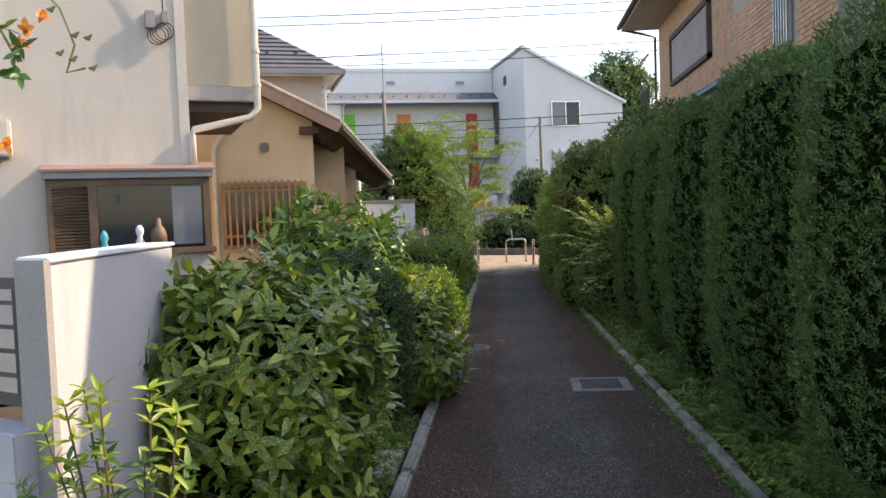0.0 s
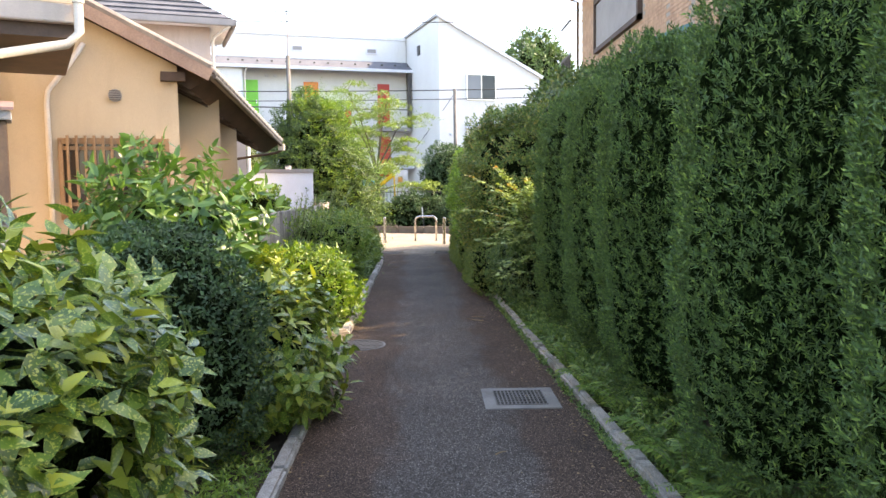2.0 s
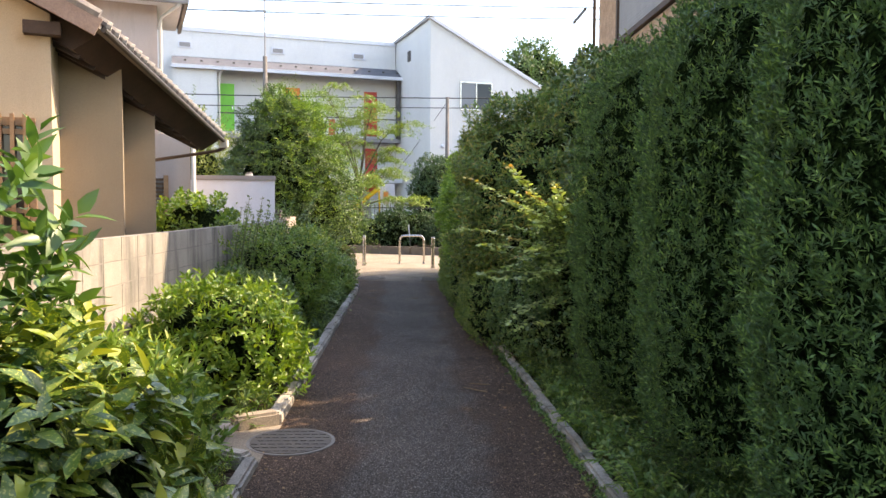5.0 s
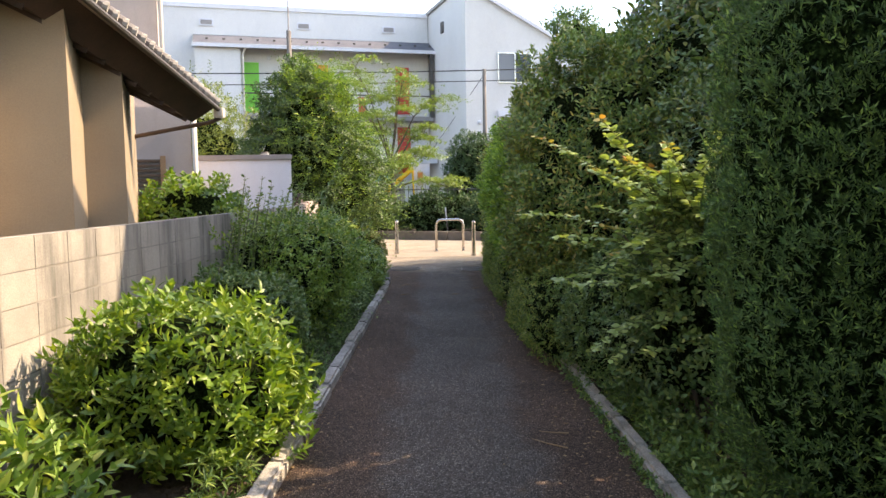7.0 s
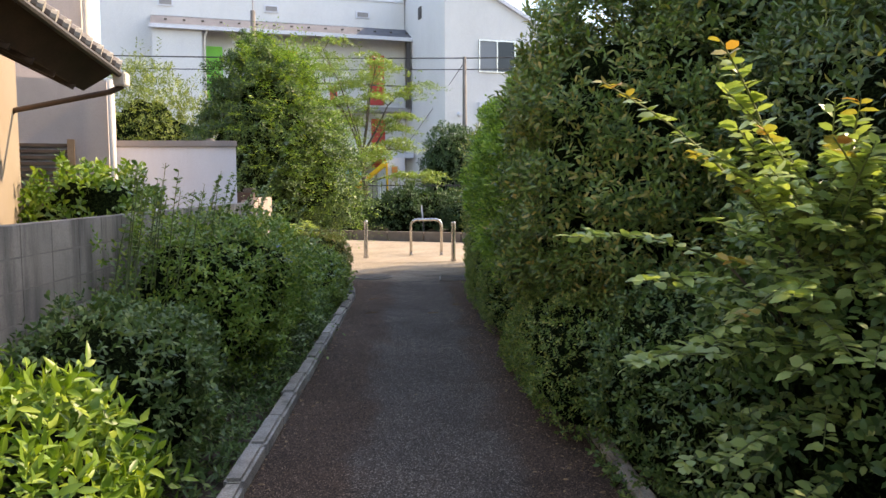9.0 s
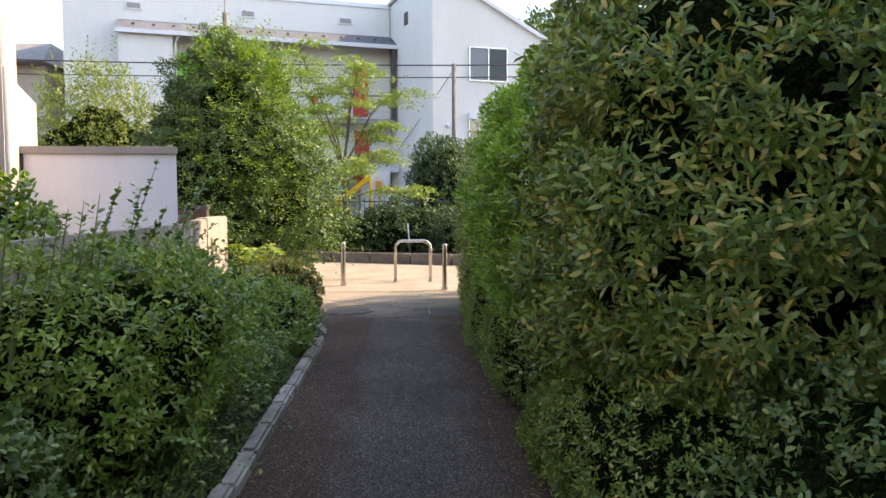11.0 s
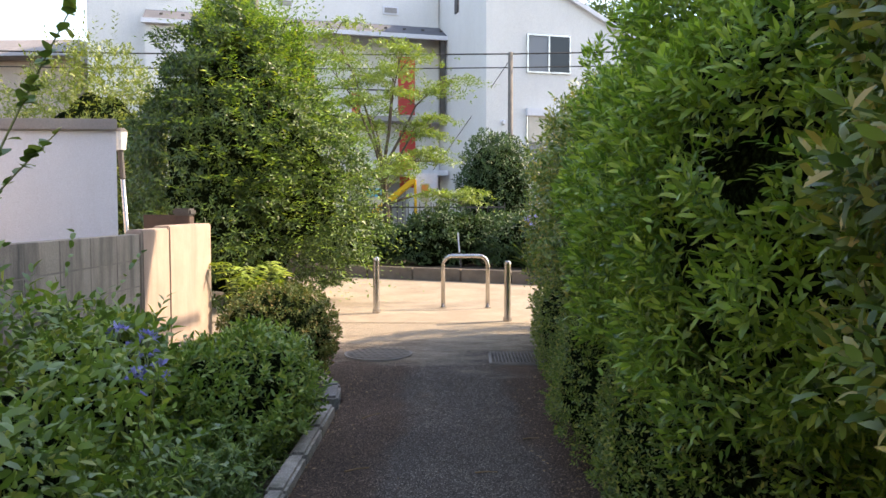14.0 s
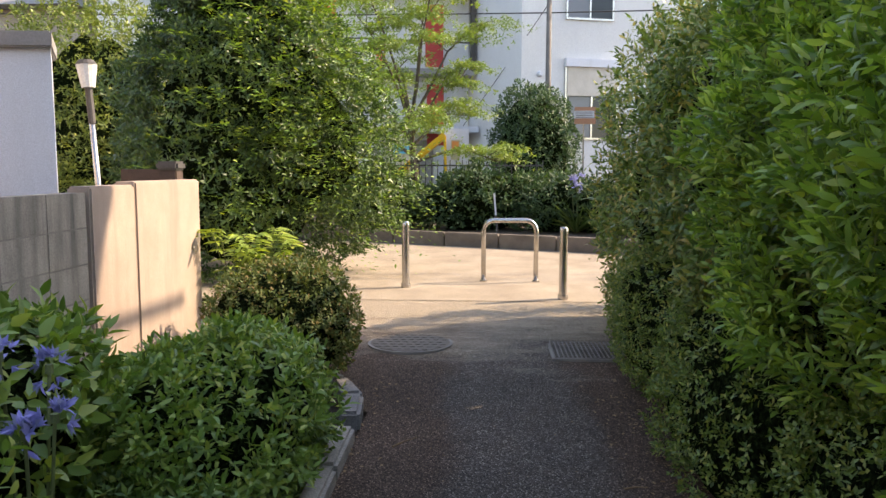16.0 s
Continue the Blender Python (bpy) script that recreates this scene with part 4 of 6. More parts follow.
for i in range(7):
    q = rp[0].lerp(rp[1], (i + 0.5) / 7).lerp(r1.lerp(r2, 0.5), 0.22)
    part("snow_guard", Geo().bar(q + Vector((0, 0, 0.03)), q + Vector((0, 0, 0.09)), 0.10, 0.02), M_IRON, house_c)
part("fascia", C.box(Geo(), -6.62, 0.60, -0.60, -0.50, 5.95, 6.12), M_GREYPAINT, house_c, "grey eave gutter", bevel=0.02)
part("fascia_side", C.box(Geo(), 0.54, 0.62, -0.6, 2.5, 5.95, 6.12), M_GREYPAINT, house_c, bevel=0.02)
part("soffit", C.box(Geo(), -6.5, 0.5, -0.5, 2.4, 6.0, 6.04), M_WHITE, house_c)
part("downpipe", Geo().tube([C.at(0.45, -0.55, 5.95), C.at(0.1, -0.1, 5.75), C.at(0.06, -0.08, 5.6), C.at(0.06, -0.08, 0)], 0.04, 8), M_PIPE, house_c, smooth=True)
part("lower_wall", C.box(Geo(), -5, 0.45, -3.0, 0.0, 0, 3.0), M_PINK, house_c, "pinkish stucco lower wall")
part("lower_pipe", Geo().tube([C.at(0.50, -3.05, 3.0), C.at(0.50, -3.05, 0)], 0.04, 8), M_PIPE, house_c, smooth=True)
sh = thing("louvred_screen", C.at(-0.2, -3.1, 1.3), "tan louvred timber screen leaning on the wall", "screen")
part("frame", C.box(Geo(), -0.02, 0.06, -3.10, -3.0, 1.0, 2.25), M_LATTICE, sh)
part("backing", C.box(Geo(), -0.9, -0.02, -3.04, -3.0, 1.0, 2.2), M_GREYPAINT, sh)
for k in range(16):
    part("slat", C.box(Geo(), -0.9, -0.02, -3.07, -3.04, 1.03 + k * 0.075, 1.07 + k * 0.075), M_WOOD, sh)

# ---- garden walls ----
ww = thing("white_garden_wall", (-1.95, 3.7, 0), "white painted garden wall with a grey end", "wall")
part("body", Geo().prism([(-1.99, 2.94), (-1.83, 2.86), (-2.12, 4.60), (-2.30, 4.60)], 0, 1.76), M_WHITE_SHADE, ww, "white stucco face with shade put into its colour", bevel=0.01)
part("coping", Geo().prism([(-2.01, 2.93), (-1.815, 2.84), (-2.105, 4.61), (-2.32, 4.61)], 1.76, 1.785), M_WHITE, ww, bevel=0.006)
part("end_face", Geo().prism([(-2.0, 2.90), (-1.815, 2.81), (-1.815, 2.855), (-2.0, 2.945)], 0, 1.775), M_GREYPAINT, ww, "grey painted end face")
gate = thing("metal_gate", (-2.6, 3.0, 1.1), "grey-brown metal railing gate on a low white wall", "gate")
ga, gb = Vector((-3.5, 3.55, 0)), Vector((-1.99, 2.92, 0))
for z in (1.20, 1.68):
    part("gate_rail", Geo().bar(ga + Vector((0, 0, z)), gb + Vector((0, 0, z)), 0.03, 0.045), M_IRON, gate)
for z in (1.30, 1.40, 1.50, 1.60):
    part("bar", Geo().bar(ga + Vector((0, 0, z)), gb + Vector((0, 0, z)), 0.016, 0.016), M_IRON, gate)
for k in range(5):
    p = gb.lerp(ga, 0.02 + k * 0.11)
    part("upright", Geo().bar(p + Vector((0, 0, 1.18)), p + Vector((0, 0, 1.70)), 0.022, 0.022), M_IRON, gate)
low = thing("low_white_wall", (-2.6, 3.1, 0), "low white garden wall under the gate", "wall")
part("body", Geo().prism([(-3.5, 3.42), (-1.96, 2.78), (-1.90, 2.93), (-3.44, 3.57)], 0, 1.10), M_WHITE_SHADE, low, bevel=0.01)


def block_wall(y0, y1, high, x_at):
    """A wall of separate concrete blocks in running courses."""
    t = thing("block_wall", (x_at(y0), y0, 0), "weathered concrete block garden wall with dark streaks", "wall")
    part("mortar_core", Geo().prism([(x_at(y0) - 0.10, y0), (x_at(y0) - 0.0025, y0), (x_at(y1) - 0.0025, y1), (x_at(y1) - 0.10, y1)], 0, high - 0.01), M_JOINT, t)
    n = round((y1 - y0) / 0.4)
    me = None
    for row in range(7):
        for i in range(n):
            y = y0 + 0.4 * i + 0.2
            if me is None:
                first = part("block", Geo().box(-0.11, 0, -0.1972, 0.1972, 0.0028, 0.1972), M_BLOCK, None, bevel=0.003)
                me = first.data
                ob = first
            else:
                ob = new("block", me)
            ob.parent = t
            ob.location = (x_at(y) + RNG.uniform(-0.002, 0.002) - x_at(y0), y - y0, 0.2 * row + high - 1.4)
            ob.rotation_euler = (0, 0, 0.0155)
    return t


block_wall(8.6, 20.6, 1.43, lambda y: -2.14 - 0.0155 * y)
sal = thing("mortar_wall_end", (-2.5, 21.5, 0), "pale pink mortar-rendered end of the garden wall", "wall")
part("body", Geo().prism([(-2.58, 20.62), (-2.44, 20.62), (-2.46, 21.2), (-2.60, 21.2)], 0, 1.46), M_SALMON, sal, bevel=0.012)
part("second_body", Geo().prism([(-2.60, 21.206), (-2.455, 21.206), (-2.50, 22.40), (-2.65, 22.40)], 0, 1.48), M_SALMON, sal, bevel=0.012)
shed = thing("white_wall", (-3.4, 20.6, 0), "white rendered wall with a brown metal coping", "wall")
part("body", Geo().prism([(-4.30, 20.50), (-2.64, 20.64), (-2.90, 21.10), (-4.42, 21.05)], 0, 2.22), M_SHED, shed)
part("coping", Geo().prism([(-4.33, 20.46), (-2.61, 20.60), (-2.89, 21.14), (-4.46, 21.09)], 2.22, 2.31), M_GREYPAINT, shed, "brown-grey metal coping", bevel=0.01)
lamp = thing("garden_lamp", (-3.5, 22.9, 0), "slim garden lamp with a tapered glass shade", "garden lamp")
part("pole", Geo().tube([(-3.50, 22.9, 0.1), (-3.62, 22.9, 2.2)], 0.025, 10), M_STEEL, lamp, smooth=True)
part("neck", Geo().tube([(-3.605, 22.9, 1.95), (-3.625, 22.9, 2.25)], 0.03, 10), M_IRON, lamp)
part("shade", Geo().tube([(-3.625, 22.9, 2.25), (-3.635, 22.9, 2.44)], [0.055, 0.085], 14), flat("milk_glass", (0.75, 0.74, 0.70), 0.2), lamp, "pale tapered glass shade")
part("cap", Geo().tube([(-3.635, 22.9, 2.44), (-3.637, 22.9, 2.48)], [0.09, 0.06], 14), M_IRON, lamp)
pil = thing("gate_post", (-3.0, 23.2, 0), "dark capped gate post behind the wall", "post")
part("post", Geo().box(-3.13, -2.97, 23.1, 23.26, 0, 1.55), M_DARKWOOD, pil, bevel=0.01)
part("cap", Geo().box(-3.15, -2.95, 23.08, 23.28, 1.55, 1.63), M_IRON, pil, bevel=0.02)
part("side_board", Geo().box(-3.5, -3.13, 23.16, 23.2, 0.2, 1.56), M_DARKWOOD, pil)

# ---- white apartment building ----
W = Plan(-13.6, 42.6, 17)
apt = thing("apartment_building", W.at(7, 5), "pale grey two-storey apartment building with coloured doors", "building")
part("main_wall", W.box(Geo(), 0, 13.2, 0, 9, 0, 10.3), M_BUILD, apt, "pale grey rendered wall")
part("parapet", W.box(Geo(), -0.06, 13.2, -0.06, 0.12, 10.22, 10.42), M_WHITE, apt, "white parapet band")
Gp = Plan(0.8, 40.8, 17)
gv = [Gp.at(0, 0), Gp.at(5.5, 0), Gp.at(5.5, 14), Gp.at(0, 14)]
part("gable_block", Geo().prism([(p.x, p.y) for p in gv], 0, [10.35, 7.5, 7.5, 10.35]), M_BUILD, apt, "pale grey gable block")
part("gable_trim", Geo().bar(Gp.at(-0.1, -0.05, 10.42), Gp.at(5.65, -0.05, 7.50), 0.22, 0.14), M_WHITE, apt, "white verge board")
part("ridge_trim", Geo().bar(Gp.at(-0.05, -0.05, 10.42), Gp.at(-0.05, 6.2, 10.42), 0.14, 0.14), M_GREYPAINT, apt)
can = [W.at(2.0, -1.15, 8.42), W.at(13.3, -1.15, 8.42), W.at(13.3, 0, 9.0), W.at(2.0, 0, 9.0)]
part("canopy_roof", Geo().slab([tuple(p) for p in can], 0.1), M_SLATE, apt, "grey slate canopy roof over the gallery")
part("canopy_gutter", Geo().bar(W.at(1.95, -1.2, 8.33), W.at(13.35, -1.2, 8.33), 0.12, 0.16), M_WHITE, apt, "white gutter")
for i in range(15):
    q = W.at(2.6 + i * 0.75, -0.75, 8.66)
    part("snow_guard", Geo().bar(q, q + Vector((0, 0, 0.07)), 0.12, 0.03), M_IRON, apt)
part("bay_box", W.box(Geo(), 2.05, 4.05, -1.0, 0.0, 0.3, 8.35), M_BUILD, apt, "projecting stair enclosure")
part("canopy_pipe", Geo().tube([W.at(4.3, -1.2, 8.3), W.at(4.15, -1.05, 8.0), W.at(4.12, -1.05, 0.3)], 0.05, 6), M_PIPE, apt)
part("gallery_floor", W.box(Geo(), 4.05, 13.15, -1.1, 0.0, 5.05, 5.25), M_GREYPAINT, apt, "gallery floor slab")
part("gallery_rail", W.box(Geo(), 4.05, 13.15, -1.08, -1.04, 6.2, 6.26), M_IRON, apt)
part("dark_corner", W.box(Geo(), 13.0, 13.18, -1.1, -0.9, 5.2, 8.3), M_IRON, apt, "dark gallery post")
for nm, s0, s1, z0, z1, col in (("green_door", 4.15, 4.90, 5.45, 7.78, (0.18, 0.62, 0.06)), ("orange_door", 7.35, 8.15, 5.45, 7.75, (0.80, 0.22, 0.04)), ("red_door", 11.50, 12.18, 5.45, 7.75, (0.55, 0.05, 0.04)),
                                ("red_panel", 9.62, 9.95, 5.45, 6.25, (0.62, 0.08, 0.05)), ("lower_red_door", 11.55, 12.2, 2.5, 4.8, (0.55, 0.05, 0.04))):
    d = part(nm, W.box(Geo(), s0, s1, -0.07, 0.0, z0, z1), flat(nm + "_paint", col), apt, nm.replace("_", " ") + " of painted steel")
    part("door_handle", W.box(Geo(), s1 - 0.12, s1 - 0.07, -0.12, -0.07, (z0 + z1) / 2 - 0.1, (z0 + z1) / 2 + 0.1), M_STEEL, d)
for s in (2.6, 7.05, 11.2):
    v = part("wall_vent", W.box(Geo(), s - 0.32, s + 0.32, -0.06, 0.0, 9.40, 9.72), M_WHITE, apt, "louvred wall vent")
    part("vent_opening", W.box(Geo(), s - 0.25, s + 0.25, -0.075, -0.06, 9.46, 9.66), M_GREYPAINT, v)
part("side_vent", Gp.box(Geo(), -0.06, 0.0, 3.2, 3.6, 9.0, 9.5), M_IRON, apt)
for s in (5.3, 5.75):
    part("gallery_lamp", W.box(Geo(), s, s + 0.16, -0.2, 0.0, 7.95, 8.1), M_WHITE, apt)


def building_window(plan, s0, s1, z0, z1, parent, label):
    w = part("window", plan.box(Geo(), s0, s1, -0.02, 0.02, z0, z1), M_PALEGLASS, parent, label)
    f = 0.06
    for a, b, c, d in ((s0 - f, s1 + f, z1, z1 + f), (s0 - f, s1 + f, z0 - f, z0), (s0 - f, s0, z0, z1), (s1, s1 + f, z0, z1), ((s0 + s1) / 2 - 0.03, (s0 + s1) / 2 + 0.03, z0, z1)):
        part("frame", plan.box(Geo(), a, b, -0.06, 0.0, c, d), M_STEEL, w)
    part("dark_pane", plan.box(Geo(), (s0 + s1) / 2 + 0.05, s1, -0.03, -0.02, z0, z1), M_GLASS, w)


building_window(Gp, 1.5, 3.0, 6.32, 7.52, apt, "two-pane aluminium window")
building_window(Gp, 1.5, 3.2, 2.6, 4.75, apt, "shuttered lower window")
part("shutter_box", Gp.box(Geo(), 1.42, 3.3, -0.18, 0.0, 4.8, 5.05), M_WHITE, apt)
part("shutter", Gp.box(Geo(), 1.5, 3.2, -0.10, -0.04, 3.9, 4.8), M_PIPE, apt, "half-lowered cream shutter")
part("wall_lamp", Geo().tube([Gp.at(0.6, 0, 4.55), Gp.at(0.6, -0.15, 4.55)], [0.10, 0.06], 12), M_WHITE, apt)
part("ground_hood", W.box(Geo(), 10.5, 13.15, -1.6, 0, 2.95, 3.15), M_WHITE, apt, "white entrance hood")
part("entrance_door", W.box(Geo(), 11.9, 12.6, -0.06, 0, 0.5, 2.6), M_WHITE, apt)
part("entrance_panel", W.box(Geo(), 10.6, 11.8, -0.05, 0, 0.5, 2.7), M_GREYPAINT, apt)
nb = thing("neighbour_house", (-22, 44, 0), "brown neighbouring house beyond the apartment building", "house")
part("wall", Geo().box(-30, -15, 44, 54, 0, 7.4), M_PINK, nb)
part("roof", Geo().add([(-31, 43, 7.3), (-14.6, 43, 7.3), (-14.6, 55, 7.3), (-31, 55, 7.3), (-27, 49, 9.2), (-17, 49, 9.2)], [(0, 1, 5, 4), (1, 2, 5), (2, 3, 4, 5), (3, 0, 4), (3, 2, 1, 0)]), M_TILE, nb)

# ---- brick house on the sunny side ----
M_BRICK = surface("tan_brick", (0.50, 0.33, 0.22), (0.40, 0.25, 0.16), 90, 1.5, 0.85, 0.4, 0.004, None, 0, 0.22)
bh = thing("brick_house", (6, 18, 0), "tan brick house with a shuttered upper window", "house")
part("wall", Geo().box(4.32, 12, 15.3, 22.7, 0, 6.95).box(4.32, 12, 14.15, 15.3, 0, 5.5), M_MORTAR, bh, "tan brick wall of the two-storey part")
part("low_wall", Geo().box(3.75, 12, 9.2, 12.45, 0, 5.0), M_MORTAR, bh, "tan brick wall of the lower part")
part("grey_annex", Geo().box(4.0, 12, 5.3, 9.2, 0, 7.0), M_GREYPAINT, bh, "grey-green annex wall")
part("eave", Geo().slab([(3.3, 15.3, 7.12), (13, 15.3, 7.12), (13, 22.95, 7.12), (3.3, 22.95, 7.12)], 0.16), M_GREYPAINT, bh, "grey-brown eave with gutter")
part("roof", Geo().add([(3.25, 15.25, 7.13), (13, 15.25, 7.13), (13, 23.0, 7.13), (3.25, 23.0, 7.13), (8, 19, 8.2), (8, 20.5, 8.2)], [(0, 1, 4), (1, 2, 5, 4), (2, 3, 5), (3, 0, 4, 5), (3, 2, 1, 0)]), M_SLATE, bh)
part("gutter", Geo().tube([(3.24, 15.25, 7.08), (3.24, 23.0, 7.08)], 0.07, 8), M_DARKWOOD, bh)
part("gutter_pipe", Geo().tube([(3.3, 22.9, 7.0), (3.9, 22.9, 6.85), (4.22, 22.75, 6.7), (4.22, 22.75, 0)], 0.04, 8), M_DARKWOOD, bh)
win = part("upper_window", Geo().box(4.27, 4.32, 17.0, 20.75, 5.1, 6.15), M_GREYPAINT, bh, "closed grey roller shutter")
for k in range(17):
    part("shutter_slat", Geo().box(4.262, 4.27, 17.02, 20.73, 5.12 + k * 0.06, 5.165 + k * 0.06), M_GREYPAINT, win)
for y0, y1, z0, z1 in ((16.9, 17.0, 5.0, 6.25), (20.75, 20.85, 5.0, 6.25), (16.9, 20.85, 6.15, 6.28), (16.9, 20.85, 5.0, 5.1)):
    part("window_frame", Geo().box(4.22, 4.32, y0, y1, z0, z1), M_DARKWOOD, win)
gw = part("grille_window", Geo().box(3.71, 3.75, 10.57, 11.13, 3.99, 4.77), M_PALEGLASS, bh)
for k in range(6):
    part("grille_bar", Geo().box(3.66, 3.69, 10.59 + k * 0.10, 10.612 + k * 0.10, 3.95, 4.81), M_STEEL, gw)
part("lean_to_roof", Geo().slab([(3.5, 13.4, 3.95), (4.3, 13.4, 4.25), (4.3, 16.5, 4.25), (3.5, 16.5, 3.95)], 0.05), flat("blue_green_sheet", (0.10, 0.22, 0.24)), bh, "blue-green corrugated lean-to roof")
for k in range(10):
    y = 13.52 + k * 0.31
    part("roof_rib", Geo().bar((3.5, y, 3.97), (4.3, y, 4.27), 0.05, 0.03), flat("rib_sheet", (0.10, 0.22, 0.24)), bh)
for z in (5.3, 6.2):
    part("balcony_rail", Geo().box(4.0, 4.04, 22.75, 24.1, z, z + 0.06), M_IRON, bh)
for k in range(8):
    part("balcony_bar", Geo().box(4.0, 4.03, 22.8 + k * 0.18, 22.83 + k * 0.18, 4.4, 5.3), M_IRON, bh)

# ---- poles and wires ----
def utility_pole(x, y, top, r, label):
    t = thing("utility_pole", (x, y, 0), label, "utility pole")
    part("pole", Geo().tube([(x, y, 0), (x, y, top)], [r, r * 0.75], 12), M_POLE, t, smooth=True)
    return t


utility_pole(1.53, 39.5, 6.6, 0.10, "grey concrete utility pole in front of the apartments")
up2 = utility_pole(-6.2, 38.0, 8.0, 0.12, "weathered utility pole with a thin antenna mast")
part("mast", Geo().tube([(-6.2, 38, 8.0), (-6.2, 38, 10.35)], 0.030, 6), M_GREYPAINT, up2)
for z in (9.6, 9.9):
    part("cross_arm", Geo().bar((-6.6, 38, z), (-5.9, 38, z), 0.04, 0.04), M_STEEL, up2)


def wire(a, b, sag, r=0.012):
    a, b = Vector(a), Vector(b)
    pts = [a.lerp(b, i / 14) - Vector((0, 0, sag * 4 * (i / 14) * (1 - i / 14))) for i in range(15)]
    tagged(part("overhead_wire", Geo().tube(pts, r, 5), M_BLACK, None), "black overhead wire slung across the street", "wire", "overhead wires")


wire((-40, 39, 7.9), (1.53, 39.5, 6.55), 0.4, 0.025)
wire((1.53, 39.5, 6.55), (40, 38, 8.2), 0.4, 0.025)
wire((-40, 39, 7.2), (1.53, 39.5, 6.12), 0.35, 0.02)
wire((1.53, 39.5, 6.12), (40, 38, 7.6), 0.35, 0.02)
wire((-6.2, 38, 9.9), (-30, 30, 9.6), 0.5, 0.015)
wire((1.53, 39.5, 6.4), (-1.2, 46.0, 3.2), 0.05, 0.012)
utility_pole(-30, 27, 10.6, 0.16, "tall concrete pole carrying the street wires")
utility_pole(28, 31, 10.8, 0.16, "tall concrete pole carrying the street wires")
for z0, z1 in ((10.2, 10.45), (9.9, 10.1), (8.65, 8.95), (8.3, 8.6)):
    wire((-30, 27, z0), (28, 31, z1), 0.9, 0.016)


# ---- cypress hedge ----
# The first two stand out of view, added to cast the hedge's shade.
CY = [(2.36, 0.75, 0.84), (2.32, 2.50, 0.84), (2.27, 4.24, 0.80), (2.23, 6.00, 0.88), (2.18, 7.90, 0.68), (2.16, 9.36, 0.70), (2.13, 10.98, 0.70)]
for i, (x, y, ry) in enumerate(CY):
    hgt = 2.88 + 0.07 * math.sin(3.1 * i)
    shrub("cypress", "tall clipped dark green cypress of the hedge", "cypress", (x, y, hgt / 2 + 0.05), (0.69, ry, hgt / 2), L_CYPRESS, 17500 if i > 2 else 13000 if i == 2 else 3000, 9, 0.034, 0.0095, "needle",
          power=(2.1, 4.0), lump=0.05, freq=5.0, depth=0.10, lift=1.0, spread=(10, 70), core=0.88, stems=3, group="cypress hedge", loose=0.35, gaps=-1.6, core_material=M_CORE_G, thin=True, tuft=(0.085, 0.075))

# ---- broadleaf hedge beyond it ----
shrub("laurel_shrub", "tall glossy dark laurel rising behind the hedge", "shrub", (2.95, 16.0, 2.1), (1.2, 2.3, 1.72), L_LAUREL, 6000, 5, 0.10, 0.040, "broad", lump=0.07, freq=1.6, core=0.80, gaps=-2, tuft=(0.34, 0.22))
DEEP, BRONZE, FRESH = "tall dark glossy hedge shrub behind the arching sprays", "tall dense hedge shrub with bronze-tinged leathery leaves", "tall dense hedge shrub with fresh green narrow leaves"
for c, r, n in (((2.72, 13.72, 1.35), (0.78, 1.50, 1.42), 5000), ((1.72, 15.6, 1.72), (0.95, 1.28, 1.33), 6200), ((1.66, 21.0, 1.60), (0.88, 1.25, 1.05), 4600), ((1.85, 23.2, 1.45), (1.0, 1.5, 1.45), 5000)):
    shrub("hedge_shrub", DEEP if c[1] < 15 else BRONZE, "hedge", c, r, L_LAUREL if c[1] < 15 else L_HEDGE, int(n * (2.2 if n > 6000 else 1.3)), 6, 0.066, 0.022, "broad",
          power=(2.3, 2.9), lump=0.10, freq=2.8, depth=0.12, lift=0.6, core=0.74, tuft=(0.25, 0.24), gaps=-0.95, loose=0.35, group="broadleaf hedge", thin=True, sprays=130, spray_len=0.32)
for c, r, n in (((1.60, 17.95, 1.70), (0.86, 1.08, 1.10), 5600), ((1.64, 19.5, 1.60), (0.86, 1.0, 0.95), 4600)):
    shrub("hedge_shrub", FRESH, "hedge", c, r, L_HEDGE_G, int(n * 1.65), 7, 0.068, 0.019, "broad",
          power=(2.2, 2.8), lump=0.12, freq=2.8, depth=0.12, lift=0.55, spread=(22, 70), core=0.73, tuft=(0.23, 0.26), gaps=-1.3, loose=0.25, tips=L_FRESH, tip_share=0.6, group="broadleaf hedge", thin=True, sprays=160, spray_len=0.3)
shrub("azalea_skirt", "low clipped dark azalea under the flowering sprays", "azalea", (1.66, 13.55, 0.50), (0.60, 1.05, 0.58), L_ROUND, 3600, 6, 0.038, 0.018, "broad", power=2.6, lump=0.13, freq=3.2, core=0.82, group="azaleas along the hedge")
for c, r in (((1.26, 15.1, 0.42), (0.48, 0.95, 0.48)), ((1.22, 16.4, 0.20), (0.42, 0.6, 0.26)), ((1.17, 18.3, 0.40), (0.46, 1.05, 0.54)), ((1.18, 20.1, 0.42), (0.48, 1.1, 0.54)), ((1.20, 22.0, 0.45), (0.46, 1.0, 0.50))):
    shrub("azalea_skirt", "low clipped small-leaved azalea at the foot of the hedge", "azalea", c, r, L_SKIRT, 4200, 7, 0.030, 0.014, "small", power=2.8, lump=0.10, freq=3.5, depth=0.15, lift=0.7, core=0.84, tuft=(0.10, 0.06), group="azaleas along the hedge")

# ---- planting on the house side ----
shrub("spotted_laurel", "large spotted laurel with yellow-flecked glossy leaves", "shrub", (-1.74, 4.80, 0.74), (0.82, 0.84, 0.84), L_AUCUBA, 1000, 8, 0.135, 0.056, "long", lump=0.16, freq=2.6, depth=0.22, lift=1.1, spread=(48, 100), core=0.66, loose=0.15, gaps=-1.2, tuft=(0.22, 0.15))
